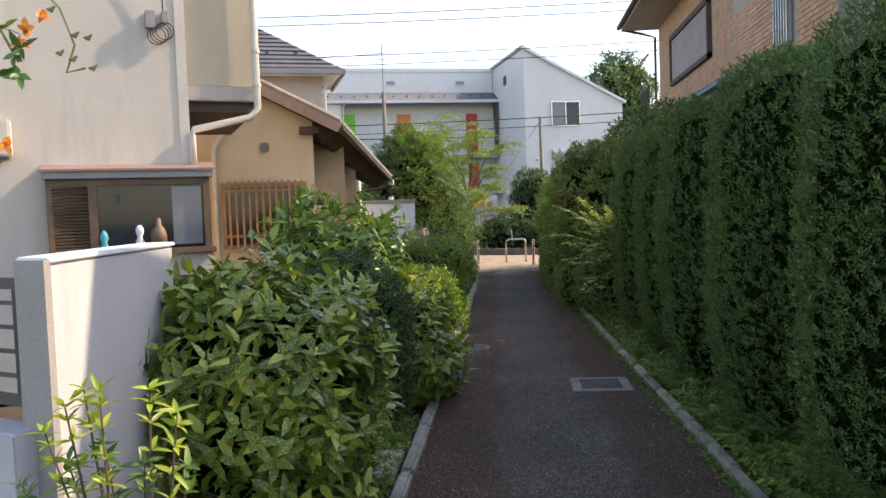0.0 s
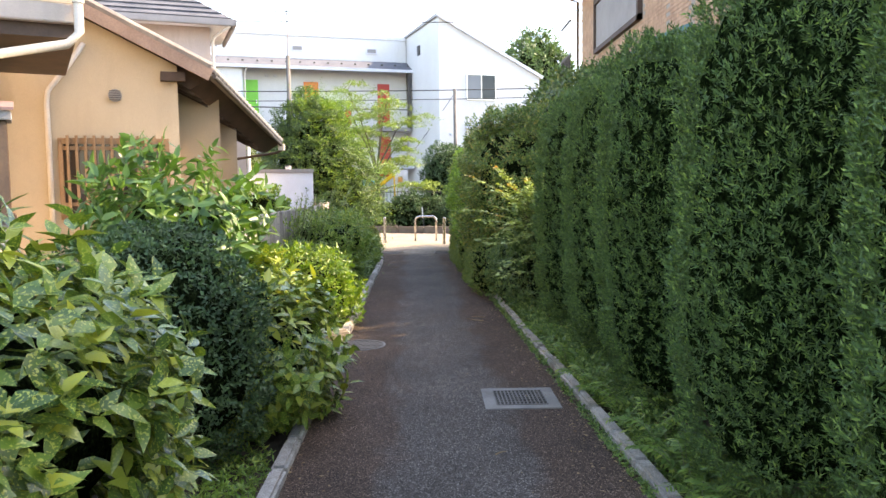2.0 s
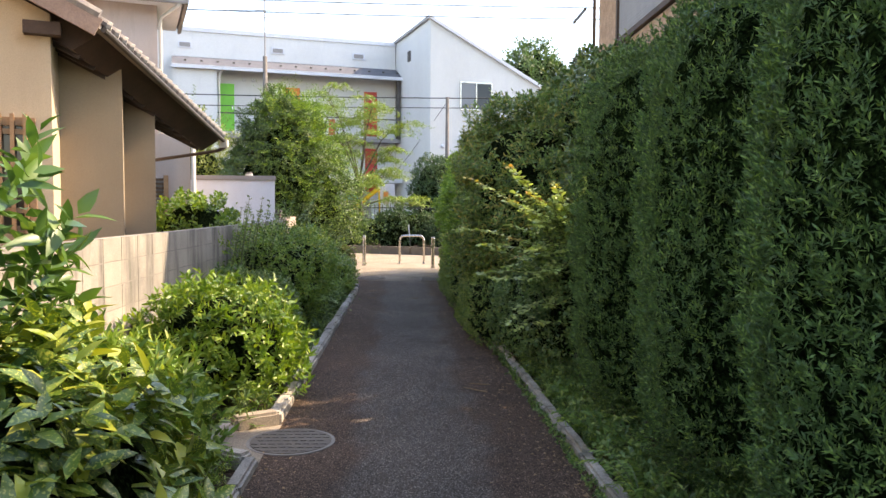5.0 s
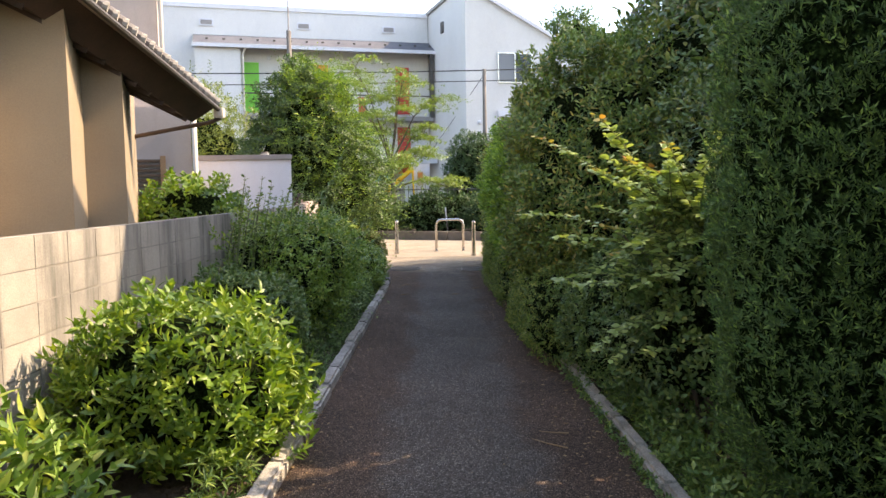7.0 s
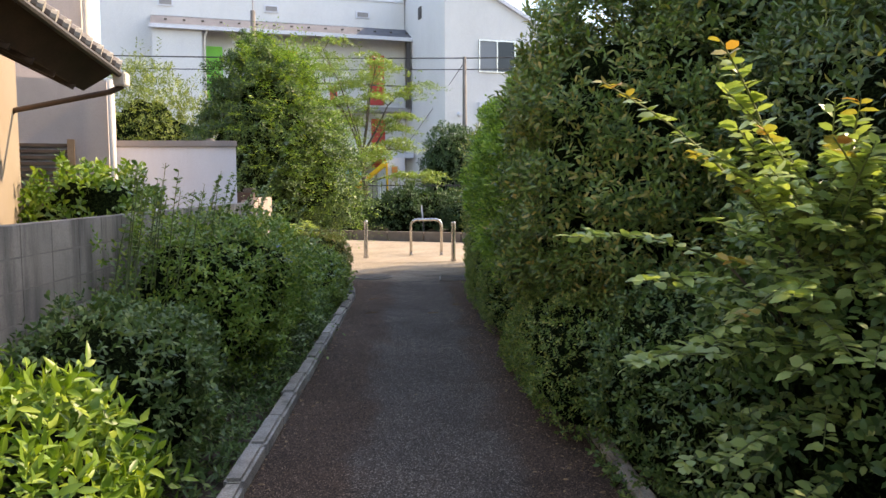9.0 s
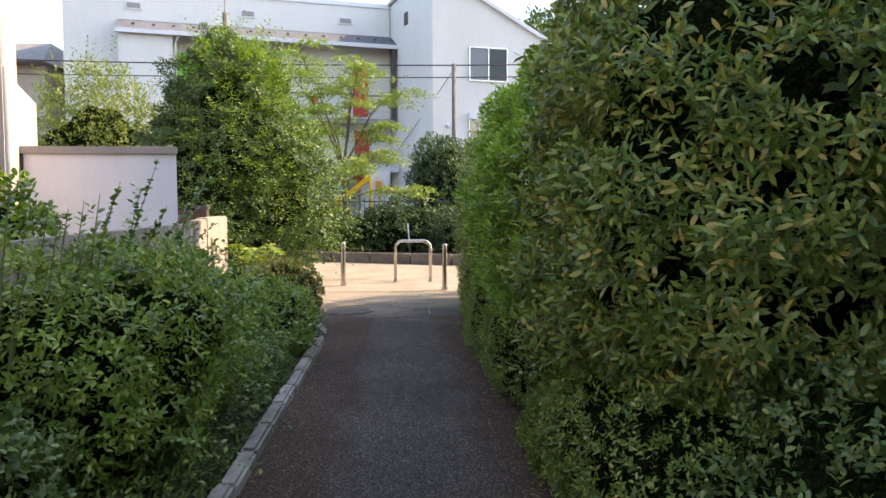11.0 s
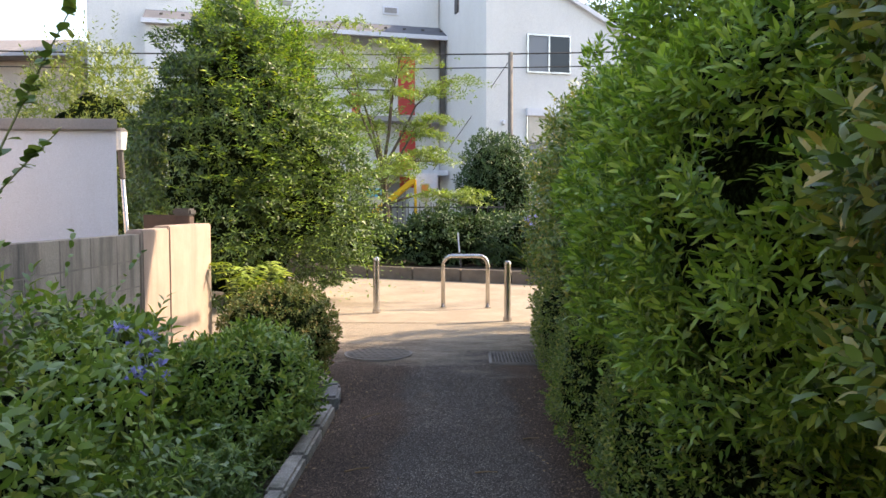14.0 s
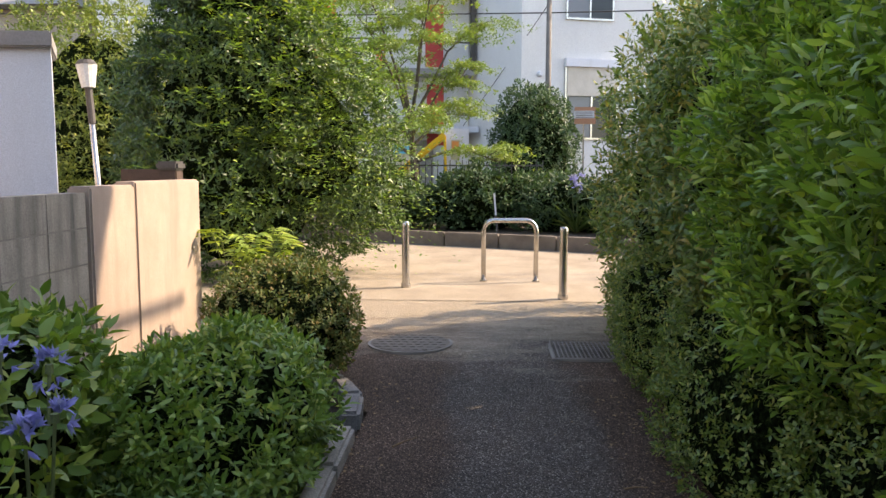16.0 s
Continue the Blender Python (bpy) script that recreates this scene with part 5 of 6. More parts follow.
shrub("box_shrub", "dense dark small-leaved rounded shrub", "shrub", (-1.68, 6.70, 0.78), (0.70, 0.64, 0.78), L_DARK, 5200, 6, 0.038, 0.020, "small", power=2.3, lump=0.07, freq=3.2, core=0.82, tuft=(0.11, 0.06))
shrub("spotted_laurel", "spotted laurel leaning over the kerb", "shrub", (-1.22, 7.75, 0.52), (0.60, 0.80, 0.64), L_AUCUBA, 700, 8, 0.13, 0.056, "long", lump=0.14, freq=2.6, depth=0.22, lift=1.0, spread=(48, 100), core=0.72, loose=0.15, tuft=(0.20, 0.12))
shrub("fatsia", "broad-leaved shrub with large fresh green leaves", "shrub", (-1.95, 8.1, 1.10), (0.80, 0.60, 0.88), L_FATSIA, 520, 9, 0.15, 0.052, "long", lump=0.2, freq=2.4, depth=0.4, lift=0.7, spread=(45, 100), core=0.62)
shrub("spotted_laurel", "low laurel beside the manhole inlet", "shrub", (-1.72, 9.60, 0.40), (0.62, 0.55, 0.42), L_AZALEA, 1000, 8, 0.085, 0.028, "long", lump=0.15, lift=0.9, spread=(25, 75), core=0.74, tuft=(0.16, 0.10))
shrub("pittosporum", "sunlit bright yellow-green rounded shrub", "shrub", (-1.60, 12.1, 0.45), (0.70, 0.82, 0.50), L_BRIGHT, 1500, 8, 0.075, 0.028, "long", lump=0.14, freq=3.0, lift=1.0, spread=(25, 75), core=0.72, tuft=(0.20, 0.13, 1.6))
shrub("azalea", "low dark green azalea", "azalea", (-1.70, 14.0, 0.45), (0.58, 1.05, 0.52), L_ROUND, 2400, 6, 0.05, 0.022, "broad", lump=0.15, freq=3.0)
shrub("crape_shrub", "loose twiggy shrub with small glossy leaves", "shrub", (-1.75, 16.4, 0.72), (0.82, 1.45, 0.72), L_AZALEA, 4000, 6, 0.052, 0.021, "broad", lump=0.22, freq=2.6, depth=0.4, core=0.68, sprays=160, spray_len=0.45, spray_material=L_TWIGGY)
shrub("camellia", "glossy green shrub behind the block wall", "shrub", (-3.3, 17.5, 1.2), (0.62, 0.8, 0.68), L_BRIGHT, 1100, 7, 0.08, 0.04, "broad", lump=0.14, core=0.75)
shrub("azalea", "spreading green azalea beside the kerb", "azalea", (-1.55, 19.95, 0.35), (0.52, 0.80, 0.42), L_AZALEA, 2800, 7, 0.055, 0.020, "broad", lump=0.14, freq=3.2, lift=0.7)
shrub("clipped_ball", "clipped bronze-green ball of small leaves", "shrub", (-1.66, 21.7, 0.48), (0.55, 0.58, 0.46), L_BROWN, 3600, 6, 0.030, 0.016, "broad", power=2.2, lump=0.05, core=0.86, tuft=(0.09, 0.03))
shrub("hydrangea", "leafy hydrangea beside the block wall", "shrub", (-2.10, 19.3, 0.55), (0.42, 0.75, 0.46), L_AZALEA, 560, 6, 0.09, 0.042, "long", lump=0.16, core=0.68)
# Sprays of new growth face sunward; their paler colour also stands for sunlight.
shrub("tall_shrub", "tall dense shrub with layered sprays of new growth, sunlight in their paler colour", "shrub", (-3.62, 26.9, 2.42), (2.02, 1.7, 2.85), L_BUSH, 13500, 7, 0.085, 0.030, "small", power=2.1, lump=0.20, freq=1.7, depth=0.14, lift=0.2, core=0.70, ground=0.15, sprays=850, spray_len=0.95, spray_material=L_FEATHER, facing=(0.72, -0.35, 0.5), loose=0.25, gaps=-1.3, tuft=(0.46, 0.42, 2.2), taper=(0.34, (0.10, 0.0)))
shrub("far_shrub", "sunlit yellow-green trees behind the white wall", "tree", (-7.4, 30.5, 2.3), (1.7, 1.5, 2.1), L_OLIVE, 4800, 7, 0.10, 0.036, "small", sprays=320, spray_len=0.8, lump=0.24, freq=1.8, core=0.62, tuft=(0.4, 0.3, 1.6), ground=0.1)
# The dark leaf colour stands in for shade from the trees behind.
for c, r, m in (((-2.6, 33.6, 0.8), (1.2, 0.7, 0.7), L_DARK), ((-0.5, 33.0, 0.85), (1.3, 0.8, 0.75), L_DARK), ((1.5, 32.6, 0.75), (1.1, 0.8, 0.65), L_DARK), ((3.2, 31.8, 0.9), (1.1, 0.8, 0.8), L_DARK)):
    shrub("bed_shrub", "low green shrub in the far bed, shade in its dark leaf colour", "shrub", c, r, m, 1500, 6, 0.10, 0.05, "small", lump=0.18, freq=2.4, ground=0.3, group="far bed shrubs")
shrub("round_shrub", "round dark evergreen behind the bed", "shrub", (1.05, 38.0, 2.1), (1.12, 1.1, 1.65), L_DARK, 3000, 6, 0.10, 0.05, "small", lump=0.10, ground=0.3)
shrub("far_evergreen", "tall dark evergreen behind the houses", "tree", (8.6, 60, 9.6), (2.9, 2.5, 4.0), L_FAR, 2600, 6, 0.30, 0.13, "small", lump=0.25, freq=0.9, core=0.7)


def airy_tree(base, label):
    """A small spreading tree: trunk, forked limbs and drooping tiers of leaves with gaps."""
    t = thing("maple_tree", base, label, "tree")
    b = Vector(base)
    part("trunk", Geo().tube([b, b + Vector((0.1, 0, 1.2)), b + Vector((0.0, 0, 2.3))], [0.11, 0.09, 0.06], 8), M_BARK, t)
    P = []
    for i in range(13):
        a = 2.4 * i
        h = 1.5 + 4.3 * (i / 12) + RNG.uniform(-0.2, 0.2)
        reach = (2.3 - 1.0 * (i / 12)) * RNG.uniform(0.75, 1.1)
        s = b + Vector((0.02, 0, min(1.0 + h * 0.3, 2.3)))
        e = b + Vector((reach * math.cos(a), 0.6 * reach * math.sin(a), h))
        m = s.lerp(e, 0.55) + Vector((0, 0, 0.35))
        part("limb", Geo().tube([s, s.lerp(m, 0.5) + Vector((0.03, 0.02, 0.02)), m, e], [0.045, 0.032, 0.022, 0.008], 6), M_BARK, t)
        for j in range(5):
            q = m.lerp(e, 0.25 * j) + Vector((RNG.uniform(-0.55, 0.55), RNG.uniform(-0.4, 0.4), RNG.uniform(-0.1, 0.35)))
            part("branchlet", Geo().tube([m.lerp(e, 0.2 * j), m.lerp(e, 0.22 * j).lerp(q, 0.6) + Vector((0, 0, 0.06)), q], [0.014, 0.010, 0.004], 5), M_BARK, t)
            c = np.array(q) + RNG.normal(size=(85, 3)) * np.array((0.30, 0.26, 0.05))
            c[:, 2] -= 0.30 * np.abs(c[:, 0] - q.x) ** 1.4
            P.append(c)
    P = np.concatenate(P)
    p, d, u = rosettes(P, np.tile((0.0, 0.0, 1.0), (len(P), 1)), 4, (70, 115), 0.3)
    leaf_mesh("crown", p, d, u, 0.10, 0.040, "small", L_MAPLE, t, kind="stuff")


airy_tree((-1.95, 33.6, 0.3), "airy yellow-green maple with bare limbs showing")


# ---- sprays, ferns, flowers and weeds ----
def sprig(start, end, lift, n, length, width, material, parent, tip_material=None, r=0.006):
    """A curved shoot with paired leaves along it; its last leaves may be younger."""
    a, b = Vector(start), Vector(end)
    pts = [a.lerp(b, i / 8) + Vector((0, 0, lift * math.sin(math.pi * i / 8))) for i in range(9)]
    part("shoot", Geo().tube(pts, [r * (1.15 - 0.1 * i) for i in range(9)], 5), M_STEM, parent)
    f = np.sort(RNG.uniform(0.15, 1.0, n))
    co = np.array([tuple(p) for p in pts])
    pos = np.stack([np.interp(f * 8, np.arange(9), co[:, k]) for k in range(3)], 1)
    ax = np.tile(np.array((b - a).normalized()), (n, 1))
    side = unit(np.cross(ax, np.array((0, 0, 1.0)))) * np.where(np.arange(n) % 2, 1, -1)[:, None]
    d = unit(ax * 0.55 + side + RNG.normal(size=(n, 3)) * 0.25)
    up = unit(np.array((0, 0, 1.0)) + RNG.normal(size=(n, 3)) * 0.35)
    young = f > 0.84 if tip_material else np.zeros(n, bool)
    leaf_mesh("foliage", pos[~young], d[~young], up[~young], length, width, "broad", material, parent, kind="stuff")
    if young.any():
        leaf_mesh("young_growth", pos[young], d[young], up[young], length * 0.85, width * 0.85, "broad", tip_material, parent, "orange-tinged young leaves", kind="stuff")


t = thing("flowering_spray", (1.75, 12.55, 0), "arching leafy sprays with orange young tips", "shrub")
shrub("spray_bush", "dense small-leaved bush under the arching sprays", "shrub", (1.84, 12.30, 0.82), (0.52, 0.55, 0.86), L_ROUND, 2100, 6, 0.050, 0.026, "broad", lump=0.2, freq=2.8, depth=0.25, lift=0.6, core=0.62, tuft=(0.16, 0.14), sprays=40, spray_len=0.3)
SPRAYS = [((0.62, 11.75, 1.95), (1.38, 1.52), 1), ((0.96, 11.75, 2.07), (1.44, 1.62), 1), ((0.53, 11.75, 1.50), (1.25, 1.34), 0), ((0.75, 11.75, 1.37), (1.42, 1.20), 0), ((0.71, 11.75, 1.11), (1.42, 1.03), 0),
          ((1.00, 11.75, 0.81), (1.60, 0.72), 0), ((1.24, 11.75, 0.68), (1.75, 0.52), 0), ((1.20, 11.75, 1.08), (1.72, 1.00), 0), ((1.38, 11.75, 1.90), (1.66, 1.50), 1), ((1.22, 11.75, 1.27), (1.76, 1.17), 0)]
SPRAYS += [((RNG.uniform(0.95, 1.5), RNG.uniform(11.8, 12.2), RNG.uniform(1.5, 1.85)), (1.5 + RNG.uniform(-0.1, 0.2), 1.42), i % 3 == 0) for i in range(11)]
SPRAYS += [((RNG.uniform(0.8, 1.5), RNG.uniform(11.8, 12.3), RNG.uniform(0.4, 1.35)), (1.7 + RNG.uniform(-0.1, 0.2), 0.9), False) for i in range(14)]
SPRAYS += [((RNG.uniform(0.95, 1.75), RNG.uniform(11.55, 12.0), RNG.uniform(1.15, 1.98)), (1.65 + RNG.uniform(-0.15, 0.25), RNG.uniform(1.1, 1.5)), i % 8 == 0) for i in range(30)]
for e, (bx, bz), young in SPRAYS:
    s = (bx, 12.35, bz)
    part("stem", Geo().tube([(1.75, 12.55, -0.02), (1.80, 12.5, bz * 0.6), s], [0.010, 0.008, 0.006], 5), M_BARK, t)
    sprig(s, e, 0.05, 44, 0.058, 0.042, L_SPRIG, t, L_TIP if young else None)

t = thing("twig_sprays", (-1.75, 16.6, 0), "upright twiggy sprays with round glossy leaves", "shrub")
for k in range(30):
    y = 14.8 + 2.2 * RNG.random()
    e = (-2.0 + RNG.uniform(-0.25, 0.5), y, RNG.uniform(1.25, 1.85))
    sprig((e[0] - 0.15, y + 0.1, 0.9), e, 0.06, 24, 0.05, 0.030, L_TWIGGY, t)
for s, e, n in (((-1.70, 17.0, 1.0), (-1.18, 17.17, 2.27), 46), ((-1.85, 17.1, 1.1), (-1.33, 17.33, 1.88), 36), ((-1.9, 16.8, 1.0), (-1.62, 16.9, 1.95), 34), ((-2.0, 16.6, 1.0), (-1.80, 16.7, 1.80), 30),
                ((-1.8, 16.9, 0.9), (-1.50, 17.2, 1.55), 30), ((-2.0, 17.1, 0.9), (-1.85, 17.2, 1.75), 30), ((-1.8, 17.2, 0.8), (-1.35, 17.5, 1.30), 26), ((-1.7, 16.4, 1.0), (-1.45, 16.5, 1.62), 28)):
    sprig(s, e, 0.05, int(n * 1.4), 0.062, 0.042, L_TWIGGY, t)

t = thing("pale_shrub", (-1.5, 2.45, 0), "young shrub with pale yellow-green leaves in whorls", "shrub")
L_PALE = leafmat("pale_young_leaf", (0.17, 0.25, 0.03), (0.32, 0.40, 0.05), (0.44, 0.47, 0.08), 0.4, 0.35)
for k, (x, z) in enumerate(((-1.36, 1.36), (-1.46, 1.35), (-1.27, 1.33), (-1.10, 1.29), (-1.53, 1.29), (-1.66, 1.18), (-1.22, 1.12), (-1.40, 1.16), (-1.58, 1.08), (-1.32, 0.98), (-1.70, 1.02), (-1.15, 1.05))):
    b = Vector((-1.45 + 0.03 * (k % 4), 2.5 + 0.04 * (k % 3), 0.0))
    e = Vector((x, 2.36 + 0.08 * (k % 3), z))
    m = b.lerp(e, 0.6) + Vector((0.02, 0, 0.05))
    part("stem", Geo().tube([b, m, e], [0.008, 0.006, 0.003], 6), M_BARK, t)
    q = np.array([tuple(m.lerp(e, f)) for f in (0.35, 0.55, 0.75, 0.9, 1.0)])
    ax = np.tile(np.array((e - m).normalized()), (5, 1))
    P, D, U = rosettes(q, ax, 6, (45, 85), 0.12)
    leaf_mesh("foliage", P, D, U, 0.074, 0.024, "long", L_PALE if k < 6 else L_FATSIA, t, kind="stuff")

# trumpet vine hanging into view from above
t = thing("trumpet_vine", (-2.6, 2.3, 0), "orange trumpet vine trailing from above", "vine")
part("shoot", Geo().tube([(-1.9, 2.4, 3.05), (-1.50, 2.3, 2.72), (-1.32, 2.2, 2.55), (-1.28, 2.2, 2.44), (-1.31, 2.2, 2.36), (-1.25, 2.2, 2.37)], 0.0035, 6), M_STEM, t)
part("shoot", Geo().tube([(-1.9, 2.4, 3.05), (-1.6, 2.25, 2.62), (-1.46, 2.2, 2.40)], 0.004, 6), M_STEM, t)
part("stem", Geo().tube([(-2.6, 2.3, 0), (-2.55, 2.35, 1.6), (-2.5, 2.4, 3.1), (-1.9, 2.4, 3.05)], 0.012, 6), M_BARK, t)
for q in ((-1.29, 2.2, 2.47), (-1.30, 2.2, 2.40), (-1.34, 2.2, 2.42), (-1.25, 2.2, 2.46), (-1.24, 2.2, 2.37), (-1.36, 2.2, 2.55)):
    part("bud", Geo().tube([q, (q[0] + 0.012, q[1], q[2] - 0.004), (q[0] + 0.026, q[1], q[2] + 0.008)], [0.003, 0.008, 0.002], 8), M_STEM, t)
for i, q in enumerate(((-1.375, 2.2, 2.535), (-1.43, 2.2, 2.495), (-1.465, 2.2, 2.465), (-1.515, 2.2, 2.155))):
    a = Vector(q)
    dr = Vector((0.55 - 0.35 * (i % 3), -0.6, 0.15 - 0.4 * (i % 2))).normalized()
    flower = part("flower", Geo().tube([a - dr * 0.055, a - dr * 0.025, a - dr * 0.004], [0.003, 0.007, 0.012], 10), L_ORANGE, t, "orange trumpet flower", smooth=True)
    P, D, U = rosettes(np.array([tuple(a - dr * 0.008)]), np.array([tuple(dr)]), 5, (62, 78), 0.02)
    leaf_mesh("petal", P, D, U, 0.030, 0.026, "broad", L_ORANGE, flower)
P, D, U = rosettes(np.array([(-1.47, 2.2, 2.42), (-1.49, 2.2, 2.38), (-1.45, 2.2, 2.44), (-1.46, 2.2, 2.36), (-1.5, 2.2, 2.5)]), np.tile((0.0, -0.4, 0.6), (5, 1)), 6, (50, 95))
leaf_mesh("foliage", P, D, U, 0.05, 0.022, "long", L_FATSIA, t, kind="stuff")


def fern(x, y, z, n, length, material, label, name="fern", stiff=0.8, reach=0.75):
    """A clump of arching fronds with paired leaflets."""
    t = thing(name, (x, y, z), label, "fern")
    P, D, U = [], [], []
    for i in range(n):
        a = RNG.uniform(0, 6.28)
        ln = length * RNG.uniform(0.7, 1.1)
        out = np.array((math.cos(a), math.sin(a), 0))
        f = np.linspace(0.15, 1, 13)
        pos = np.array((x, y, z)) + out * (ln * reach * f ** 1.2)[:, None] + np.array((0, 0, 1)) * (ln * stiff * np.sin(f * 1.9))[:, None]
        sd = np.cross(out, (0, 0, 1))
        for s in (-1, 1):
            P.append(pos)
            D.append(np.tile(sd * s + out * 0.5, (13, 1)))
            U.append(np.tile((0, 0, 1.0) - out * 0.3, (13, 1)))
        part("rib", Geo().tube([tuple(p) for p in pos[::3]], 0.003, 4), M_STEM, t)
    leaf_mesh("fronds", np.concatenate(P), np.concatenate(D), np.concatenate(U), length * 0.15, length * 0.042, "long", material, t, kind="stuff")


fern(-2.05, 22.65, 0.2, 14, 0.80, L_YELLOW, "yellow-green fern by the wall end", stiff=1.0, reach=0.34)
fern(-2.30, 22.55, 0.15, 9, 0.82, L_YELLOW, "yellow-green fern by the wall end", stiff=1.05, reach=0.34)
for x, y in ((1.68, 5.6), (1.60, 6.2), (1.72, 5.0), (1.58, 7.0), (1.50, 8.3), (1.70, 4.5), (1.46, 9.3), (1.62, 6.6), (1.60, 7.5), (1.66, 5.3), (1.55, 7.9), (1.50, 10.4), (1.60, 5.9)):
    fern(x, y, 0.0, 9, 0.44, L_AZALEA, "small fern weed beside the kerb", "fern_weed", 0.6)


def agapanthus(x, y, z, stalks, scale, petal, label):
    """Strap leaves with tall flower heads."""
    t = thing("agapanthus", (x, y, z), label, "flower")
    n = 40
    a = RNG.uniform(0, 6.28, n)
    d = np.stack([np.cos(a), np.sin(a), RNG.uniform(0.5, 1.6, n)], 1)
    leaf_mesh("strap_foliage", np.tile((x, y, z), (n, 1)) + d * 0.03, d, np.tile((0, 0, 1.0), (n, 1)) + RNG.normal(size=(n, 3)) * 0.1, 0.42 * scale, 0.028 * scale, "long", L_WEED, t, kind="stuff")
    for dx, dy, h in stalks:
        e = Vector((x + dx, y + dy, z + h))
        part("stalk", Geo().tube([(x + dx * 0.3, y + dy * 0.3, z), e], 0.006 * scale, 6), M_STEM, t)
        m = 13
        dd = unit(RNG.normal(size=(m, 3)) + np.array((0, 0, 0.55)))
        base = np.array(e) + dd * 0.045 * scale
        part("umbel", Geo().tube([e - Vector((0, 0, 0.01)), e + Vector((0, 0, 0.02))], 0.014 * scale, 8), M_STEM, t)
        P, D, U = rosettes(base, dd, 5, (14, 48), 0.05)
        leaf_mesh("flower_head", P, D, U, 0.048 * scale, 0.017 * scale, "long", petal, t, "lilac-blue flower head", kind="stuff")


agapanthus(-1.72, 18.8, 0.0, ((-0.12, 0.05, 0.93), (0.02, 0.1, 0.88), (0.12, -0.05, 0.76), (0.05, -0.1, 0.72)), 1.0, L_BLUE, "lilac agapanthus flowers on tall stalks")
agapanthus(1.55, 31.9, 0.3, ((-0.1, 0, 1.05), (0.05, 0.05, 1.1), (0.0, -0.1, 0.9)), 1.6, L_BLUE, "pale lilac agapanthus in the far bed")
agapanthus(2.05, 31.8, 0.3, ((-0.1, 0, 1.1), (0.1, 0.05, 1.15)), 1.6, M_PETALW, "white agapanthus in the far bed")


def ground_leaves(name, label, n, xr, yr, hgt, length, width, material, shape="broad", k=5):
    """Low weeds scattered over a strip of soil."""
    y = RNG.uniform(*yr, n)
    x = np.array([xr(v, f) for v, f in zip(y, RNG.random(n))])
    dens = lumps(np.stack([x, y, x * 0], 1), 2.5) > -0.7
    p = np.stack([x, y, np.array([rise(v) for v in y]) + hgt * RNG.random(n) ** 1.5], 1)[dens]
    P, D, U = rosettes(p, np.tile((0, 0, 1.0), (len(p), 1)), k, (40, 95), 0.4)
    ob = leaf_mesh(name, P, D, U, length, width, shape, material, None)
    return tagged(ob, label, name.replace("_", " "), "", "stuff")


ground_leaves("weeds", "fresh green weeds between kerb and hedge", 5200, lambda y, f: right_edge(y) + 0.09 + f * (0.55 - 0.02 * min(y, 14)), (2.5, 13.4), 0.20, 0.055, 0.022, L_WEED, "small")
ground_leaves("weeds", "small weeds along the kerb foot", 900, lambda y, f: right_edge(y) - 0.07 * f, (4, 14), 0.04, 0.03, 0.014, L_WEED)
ground_leaves("ground_cover", "low green ground cover under the shrubs", 3000, lambda y, f: left_edge(y) - 0.13 - 1.0 * f ** 1.3, (12.5, 20.8), 0.16, 0.06, 0.020, L_ROUND, "small")
ground_leaves("ground_cover", "low green ground cover in front of the flowers", 3000, lambda y, f: left_edge(y) - 0.15 - 1.1 * f, (17.6, 20.6), 0.42, 0.055, 0.018, L_WEED, "small")
ground_leaves("ground_cover", "fine grass-like cover beside the kerb", 1500, lambda y, f: left_edge(y) - 0.13 - 0.35 * f, (4.6, 10.2), 0.10, 0.05, 0.012, L_AZALEA, "long")
ground_leaves("tall_weeds", "narrow-leaved tall weeds by the kerb", 90, lambda y, f: left_edge(y) - 0.15 - 0.25 * f, (10.9, 11.9), 0.32, 0.09, 0.014, L_WEED, "long", 7)


def litter(name, label, n, xf, yr, size, material):
    y = RNG.uniform(*yr, n)
    x = np.array([xf(v, f) for v, f in zip(y, RNG.random(n))])
    p = np.stack([x, y, np.array([rise(v) for v in y]) + 0.006], 1)
    d = np.concatenate([unit(RNG.normal(size=(n, 2))), RNG.uniform(-0.05, 0.15, (n, 1))], 1)
    tagged(leaf_mesh(name, p, d, np.tile((0, 0, 1.0), (n, 1)) + RNG.normal(size=(n, 3)) * 0.2, size, size * 0.5, "broad", material, None), label, name.replace("_", " "), "", "stuff")


litter("leaf_litter", "dry brown leaves gathered along the path edge", 900, lambda y, f: right_edge(y) - 0.32 * f ** 2.2 - 0.01 * y, (3, 22), 0.032, L_LITTER)
litter("leaf_litter", "dry brown leaves along the kerb", 420, lambda y, f: left_edge(y) + 0.30 * f ** 2.5, (3, 22), 0.03, L_LITTER)
litter("leaf_litter", "scattered leaf crumbs on the asphalt", 420, lambda y, f: left_edge(y) + f * 2.1, (2, 23), 0.016, L_LITTER)
litter("leaf_litter", "brown leaves under the hedge", 1500, lambda y, f: right_edge(y) + 0.1 + f * 0.8, (12, 22), 0.045, L_LITTER)


def twig(x, y, a, ln):
    d = Vector((math.cos(a), math.sin(a), 0))
    s = Vector((-d.y, d.x, 0))
    p = Vector((x, y, rise(y) + 0.008))
    g = Geo().tube([p, p + d * ln * 0.5 + s * 0.012, p + d * ln], [0.005, 0.004, 0.002], 5)
    tagged(part("fallen_twig", g, L_LITTER, None), "dry fallen twig lying on the asphalt", "twig", "fallen twigs")


